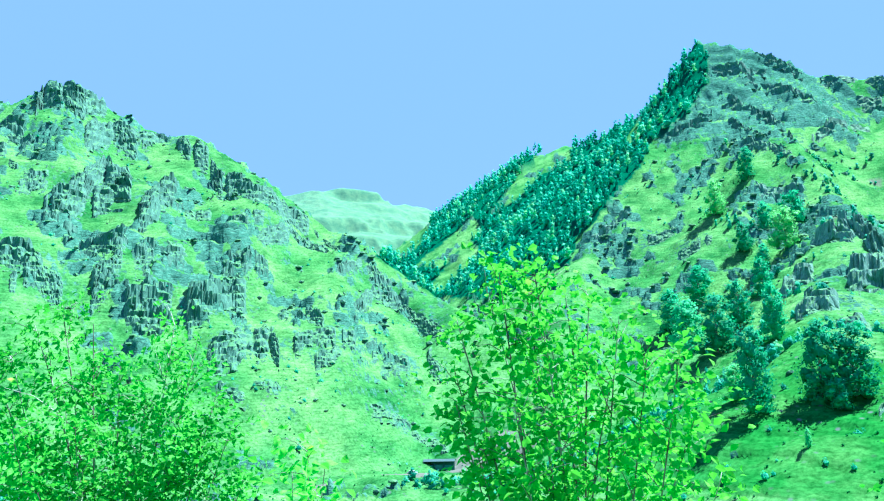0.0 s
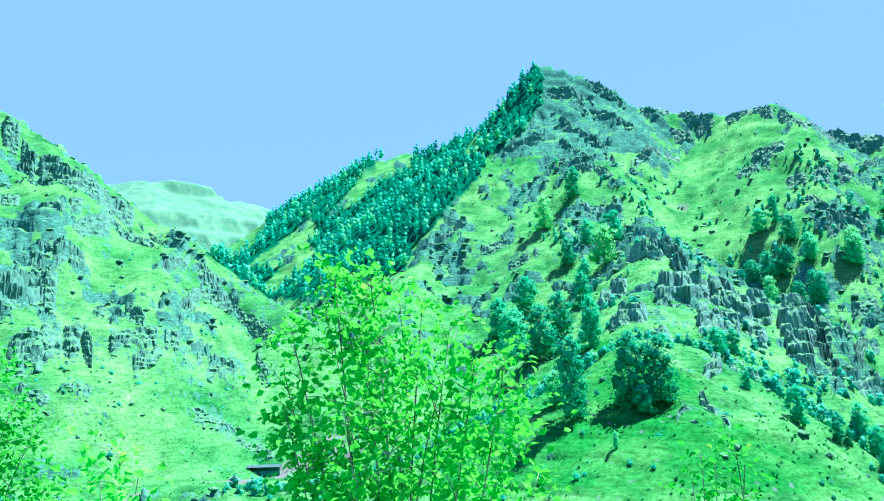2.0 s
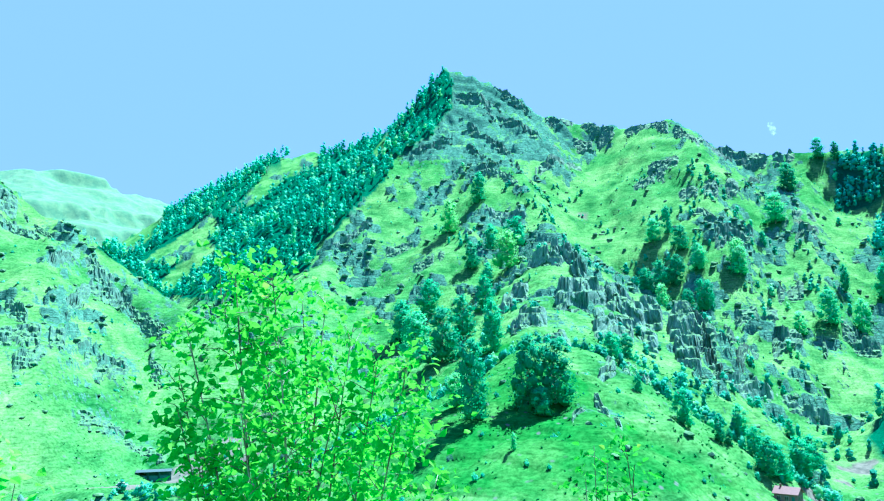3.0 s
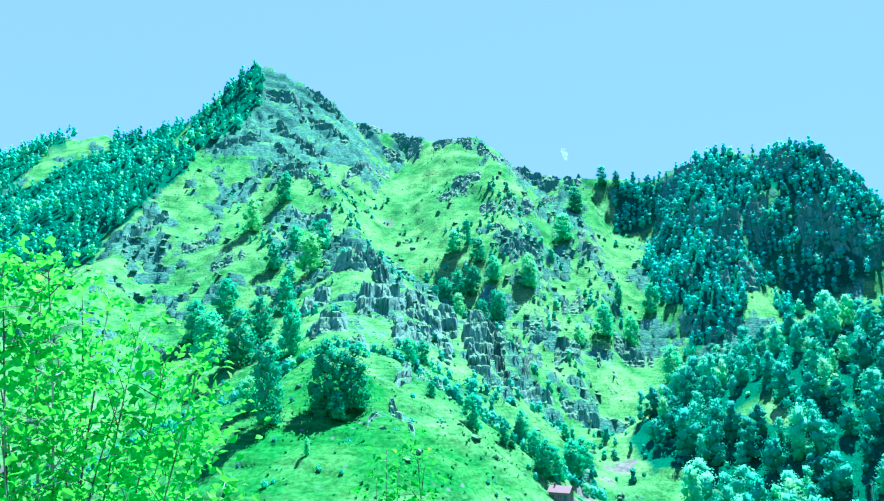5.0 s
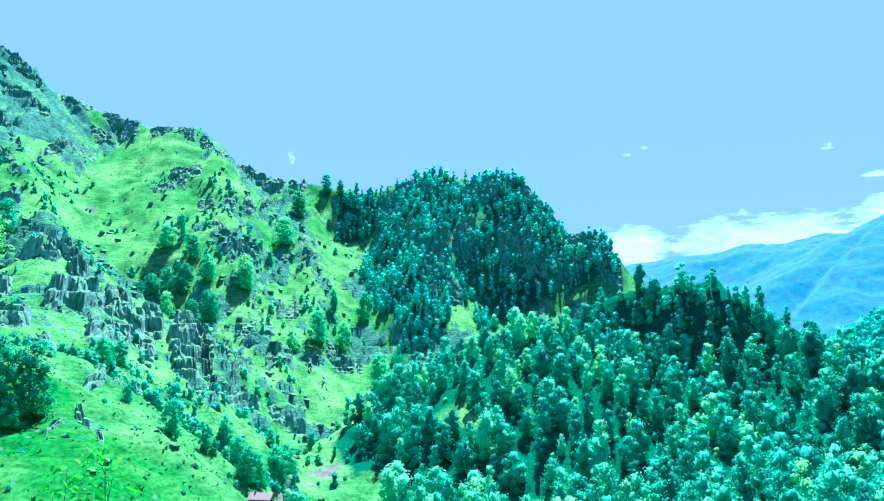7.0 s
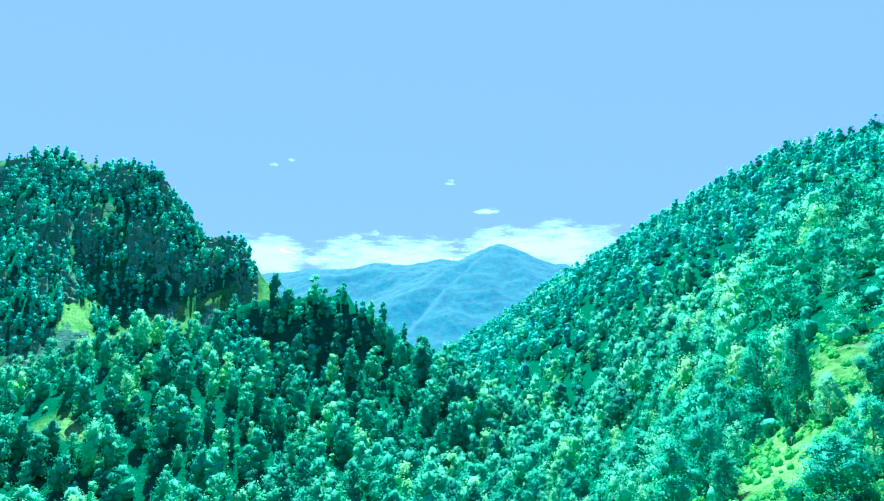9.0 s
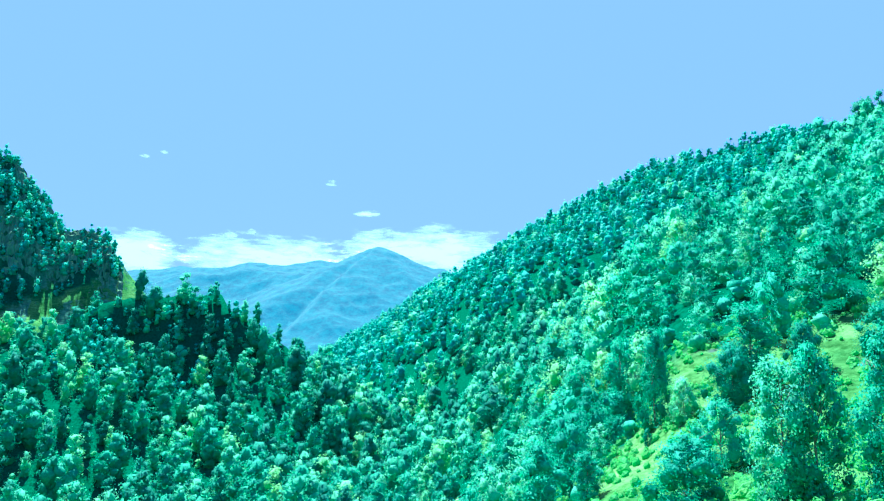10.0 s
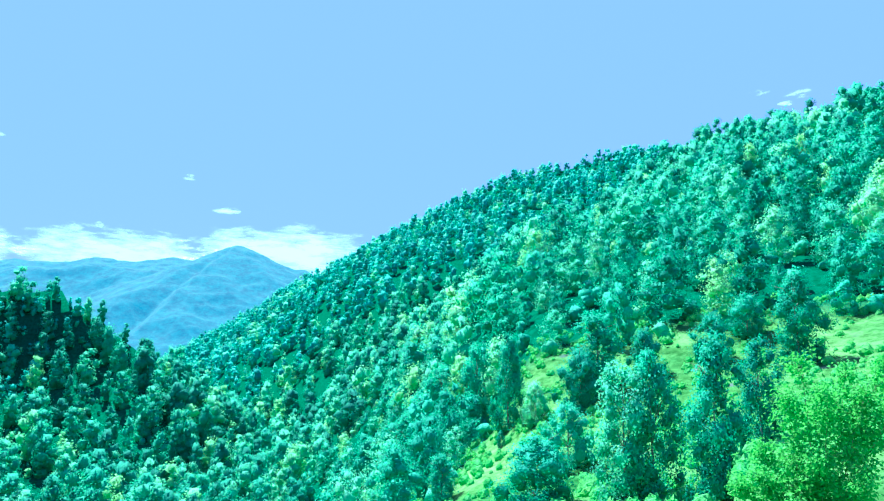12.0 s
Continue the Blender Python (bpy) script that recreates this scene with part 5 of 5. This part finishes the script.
sapling("birch_sapling", "dense bright green young birch with small leaves", (-23, 7.6),
        [(-31.5, 2.5, 7.9), (-30.0, 2.1, 7.8), (-28.7, 3.9, 7.6), (-27.1, 5.2, 7.9), (-25.1, 3.9, 7.5), (-23.3, 1.3, 7.8), (-19.8, 3.8, 7.9), (-18.2, 2.7, 7.5), (-16.8, -0.9, 7.6), (-15.8, -3.7, 7.4),
         (-14.8, -7.0, 7.5), (-29.7, -2.9, 7.2), (-21.6, -1.1, 7.7), (-26, -3, 7.2), (-19, -4, 7.3), (-22.5, -6, 7.2), (-28, -7, 7.1), (-33, -1, 7.6)], 0.066, 17000, 902, SMALL, 60, 1.9)
sapling("birch_sapling", "slender sapling tip with a few green leaves", (-10.5, 3.6), [(-10.4, -4.9, 3.6), (-9.2, -6.9, 3.6), (-11.5, -7.5, 3.5)], 0.052, 620, 903, YOUNG, 40, 0.7)
sapling("birch_sapling", "slender young shoots with yellow green leaves", (32, 3.8), [(31.7, -6.7, 3.8), (33.1, -6.2, 3.8), (33.6, -7.1, 3.7), (30.1, -8.1, 3.7), (30.8, -5.8, 3.9)], 0.04, 700, 904, SMALL, 40, 0.6)
sapling("birch_sapling", "bushy yellow green young birch beside the meadow", (130, 12),
        [(126.6, -2.7, 12), (129.5, 3.4, 12.2), (128.6, 1.1, 11.8), (132.2, 3.0, 12.4), (131.0, 1.5, 11.6), (133.4, 1.9, 12), (134.6, 3.3, 12.3), (124.9, -5.0, 11.8), (126.0, -3.9, 11.6), (136, 2, 12), (130, -3, 11.4), (133, -4, 11.3), (128, -6, 11.2)],
        0.06, 19000, 905, PALE_LEAF, 40, 1.9)


# ---- people's things in the valley ----
def plain(name, colour, rough=0.8, metal=0.0):
    m, n, l = material(name)
    b = n["Principled BSDF"]
    pos = n.new("ShaderNodeTexCoord").outputs["Object"]
    dark = tuple(c * 0.72 for c in colour)
    l.new(ramp(n, l, noise_node(n, l, pos, 1.8, 6), [(0.3, dark), (0.65, colour)]), b.inputs["Base Color"])
    b.inputs["Roughness"].default_value, b.inputs["Metallic"].default_value = rough, metal
    return m


def box(x0, x1, y0, y1, z0, z1, bevel=0.03):
    bm = bmesh.new()
    bmesh.ops.create_cube(bm, size=1, matrix=Matrix.Translation(((x0 + x1) / 2, (y0 + y1) / 2, (z0 + z1) / 2)) @ Matrix.Diagonal((x1 - x0, y1 - y0, z1 - z0, 1)))
    bmesh.ops.bevel(bm, geom=bm.edges[:], offset=bevel, segments=1, affect="EDGES")
    return bm


def gable(length, depth, low, high, over):
    """A pitched roof slab with its ridge along x."""
    bm = bmesh.new()
    a, d, t = length / 2 + over, depth / 2 + over, 0.14
    rows = []
    for x in (-a, a):
        rows.append([bm.verts.new(p) for p in ((x, -d, low), (x, 0, high), (x, d, low), (x, d, low - t), (x, 0, high - t), (x, -d, low - t))])
    for k in range(6):
        n = (k + 1) % 6
        bm.faces.new((rows[0][k], rows[0][n], rows[1][n], rows[1][k]))
    for rw in rows:
        bm.faces.new((rw[0], rw[1], rw[4], rw[5]))
        bm.faces.new((rw[1], rw[2], rw[3], rw[4]))
    bmesh.ops.recalc_face_normals(bm, faces=bm.faces[:])
    return bm


def prism_wall(length, depth, tall, high):
    """Walls with gable ends."""
    bm = bmesh.new()
    a, d = length / 2, depth / 2
    rows = []
    for x in (-a, a):
        rows.append([bm.verts.new(p) for p in ((x, -d, -1.5), (x, d, -1.5), (x, d, tall), (x, 0, high), (x, -d, tall))])
    for k in range(5):
        n = (k + 1) % 5
        bm.faces.new((rows[0][k], rows[0][n], rows[1][n], rows[1][k]))
    bm.faces.new(rows[0])
    bm.faces.new(rows[1])
    bmesh.ops.recalc_face_normals(bm, faces=bm.faces[:])
    return bm


def solid(name, bm, mat, parent, label=""):
    me = bpy.data.meshes.new(name)
    bm.to_mesh(me)
    bm.free()
    me.materials.append(mat)
    return part(name, me, parent, label)


RED, PLASTER, WHITE, DARK = plain("red_sheet_roof", (0.17, 0.055, 0.055), 0.6), plain("pink_plaster", (0.20, 0.13, 0.13)), plain("white_paint", (0.35, 0.35, 0.34), 0.5), plain("dark_opening", (0.02, 0.025, 0.03), 0.3)
ZINC, TEAL, WOODEN = plain("pale_sheet_roof", (0.07, 0.10, 0.105), 0.5), plain("teal_boards", (0.05, 0.13, 0.13), 0.7), plain("grey_pole_wood", (0.42, 0.40, 0.36))


def ground_at(x, y):
    return float(relief(np.array([x]), np.array([y]))[0][0])


def house(x, y, turn):
    root = new("house")
    root.matrix_world = pose(x, y, ground_at(x, y) + 0.3, 0, 0, turn) @ Matrix.Scale(0.8, 4)
    wall = solid("wall", prism_wall(6.6, 5.2, 2.7, 4.4), PLASTER, root, "dusty pink plaster walls")
    roof = solid("roof", gable(6.6, 5.2, 2.75, 4.55, 0.45), RED, root, "faded red sheet metal roof")
    solid("chimney", box(-2.2, -1.7, -0.5, 0.0, 3.4, 5.2), RED, roof, "short red brick chimney")
    for k, px in enumerate((-1.9, 0.3)):
        w = solid("window", box(px - 0.55, px + 0.55, -2.66, -2.58, 0.9, 2.1, 0.01), WHITE, root, "white framed window")
        for qx in (-0.26, 0.26):
            solid("pane", box(px + qx - 0.21, px + qx + 0.21, -2.70, -2.655, 0.98, 2.02, 0.005), DARK, w)
    for py in (-1.2, 1.2):
        w = solid("window", box(3.28, 3.36, py - 0.5, py + 0.5, 0.9, 2.1, 0.01), WHITE, root, "white framed window")
        solid("pane", box(3.355, 3.40, py - 0.42, py + 0.42, 0.98, 2.02, 0.005), DARK, w)
    solid("door", box(1.7, 2.6, -2.66, -2.57, 0.0, 2.05, 0.01), TEAL, root, "dark wooden door")
    return tagged(root, "small pink plaster house with red metal roof", "house")


def shed(x, y, turn):
    root = new("roadside_shed")
    root.matrix_world = pose(x, y, ground_at(x, y) + 1.3, 0, 0, turn)
    solid("wall", box(-6, 6, 1.4, 1.6, -1.5, 2.6), TEAL, root, "dark teal back wall")
    for px in (-5.9, -2.0, 2.0, 5.9):
        solid("post", box(px - 0.1, px + 0.1, -1.7, -1.5, -1.5, 2.5, 0.01), TEAL, root)
    for k in range(3):
        a = -5.9 + k * 3.95
        solid("panel", box(a + 0.3, a + 3.4, -1.62, -1.56, -1.0, 1.1, 0.01), TEAL, root)
    solid("roof", gable(12.4, 3.4, 2.55, 3.3, 0.4), ZINC, root, "pale sheet metal roof")
    return tagged(root, "long low teal shed with pale metal roof", "shed")


def car(x, y, turn):
    root = new("car")
    root.matrix_world = pose(x, y, ground_at(x, y) + 0.25, 0, 0, turn)
    bm = box(-2.1, 2.1, -0.85, 0.85, 0.28, 0.85, 0.12)
    solid("body", bm, WHITE, root, "white painted car body")
    bm = box(-1.4, 1.0, -0.75, 0.75, 0.83, 1.42, 0.2)
    cabin = solid("cabin", bm, WHITE, root)
    solid("window", box(-1.2, 0.8, -0.775, -0.745, 0.92, 1.28, 0.01), DARK, cabin, "dark side window")
    solid("windscreen", box(0.90, 1.02, -0.6, 0.6, 0.92, 1.26, 0.01), DARK, cabin, "dark windscreen")
    for px in (-1.35, 1.35):
        for py in (-0.8, 0.8):
            bm = bmesh.new()
            bmesh.ops.create_cone(bm, cap_ends=True, segments=14, radius1=0.33, radius2=0.33, depth=0.22, matrix=pose(px, py, 0.3, 90, 0, 0))
            wheel = solid("wheel", bm, DARK, root, "black rubber wheel")
    return tagged(root, "white car parked beside the roadside shed", "car")


def utility_pole(x, y, top, lean):
    low = ground_at(x, y)
    tall = max(top - low, 4)
    root = new("utility_pole")
    root.matrix_world = pose(x, y, low, 0, lean, 0)
    v, f = stem_arrays([(0, 0, -0.5), (0, 0, tall * 0.5), (0, 0, tall)], [0.17, 0.14, 0.11], 8)
    part("pole", mesh_from("pole", v, f, WOODEN, True), root)
    arm = solid("crossarm", box(-0.7, 0.7, -0.06, 0.06, tall - 0.6, tall - 0.46, 0.01), WOODEN, root)
    for px in (-0.6, 0, 0.6):
        v, f = stem_arrays([(px, 0, tall - 0.47), (px, 0, tall - 0.3), (px, 0, tall - 0.22)], [0.05, 0.06, 0.03], 6)
        part("insulator", mesh_from("insulator", v, f, WHITE, True), arm)
    return tagged(root, "pale wooden utility pole standing at forest edge", "utility pole", "utility poles")


def road(name, label, line, wide):
    """A draped strip of pale gravel."""
    pts = np.array([polar(a, 0, d)[:2] for a, d in line])
    t = np.linspace(0, len(pts) - 1, 16 * len(pts))
    x, y = np.interp(t, range(len(pts)), pts[:, 0]), np.interp(t, range(len(pts)), pts[:, 1])
    dx, dy = np.gradient(x), np.gradient(y)
    ln = np.hypot(dx, dy)
    mid = np.maximum.reduce([relief(x - dy / ln * o, y + dx / ln * o)[0] for o in (-wide / 2, 0, wide / 2)]) + 0.15
    mid = np.convolve(np.pad(mid, 16, "edge"), np.ones(33) / 33, "valid") + 0.1
    vs = []
    for o, drop in ((-wide / 2 - 1.2, 1.6), (-wide / 2, 0), (wide / 2, 0), (wide / 2 + 1.2, 1.6)):
        vs.append(np.stack([x - dy / ln * o, y + dx / ln * o, mid - drop], 1))
    v, k = np.concatenate(vs), len(x)
    f = [(r_ * k + a, r_ * k + a + 1, (r_ + 1) * k + a + 1, (r_ + 1) * k + a) for r_ in range(3) for a in range(k - 1)]
    tagged(new(name, mesh_from(name, v, np.array(f), GRAVEL, True)), label, "road", kind="structure")


GRAVEL = plain("pale_gravel", (0.13, 0.112, 0.095), 0.95)
road("road", "pale gravel valley road", [(-10.5, 262), (-7.5, 270), (-5, 282), (-2.5, 296), (0.5, 304), (4, 312), (8, 322)], 3.6)
sx, sy, _ = polar(-0.75, 0, 318)
shed(sx, sy, -8)
sx, sy, _ = polar(-2.8, 0, 306)
car(sx, sy, -20)
sx, sy, _ = polar(43.61, 0, 202)
house(sx, sy, -62)
for az_, el_, d_, lean in ((63.95, -7.18, 256, -4), (69.6, -7.4, 252, 0)):
    sx, sy, sz = polar(az_, el_, d_)
    utility_pole(sx, sy, sz, lean)
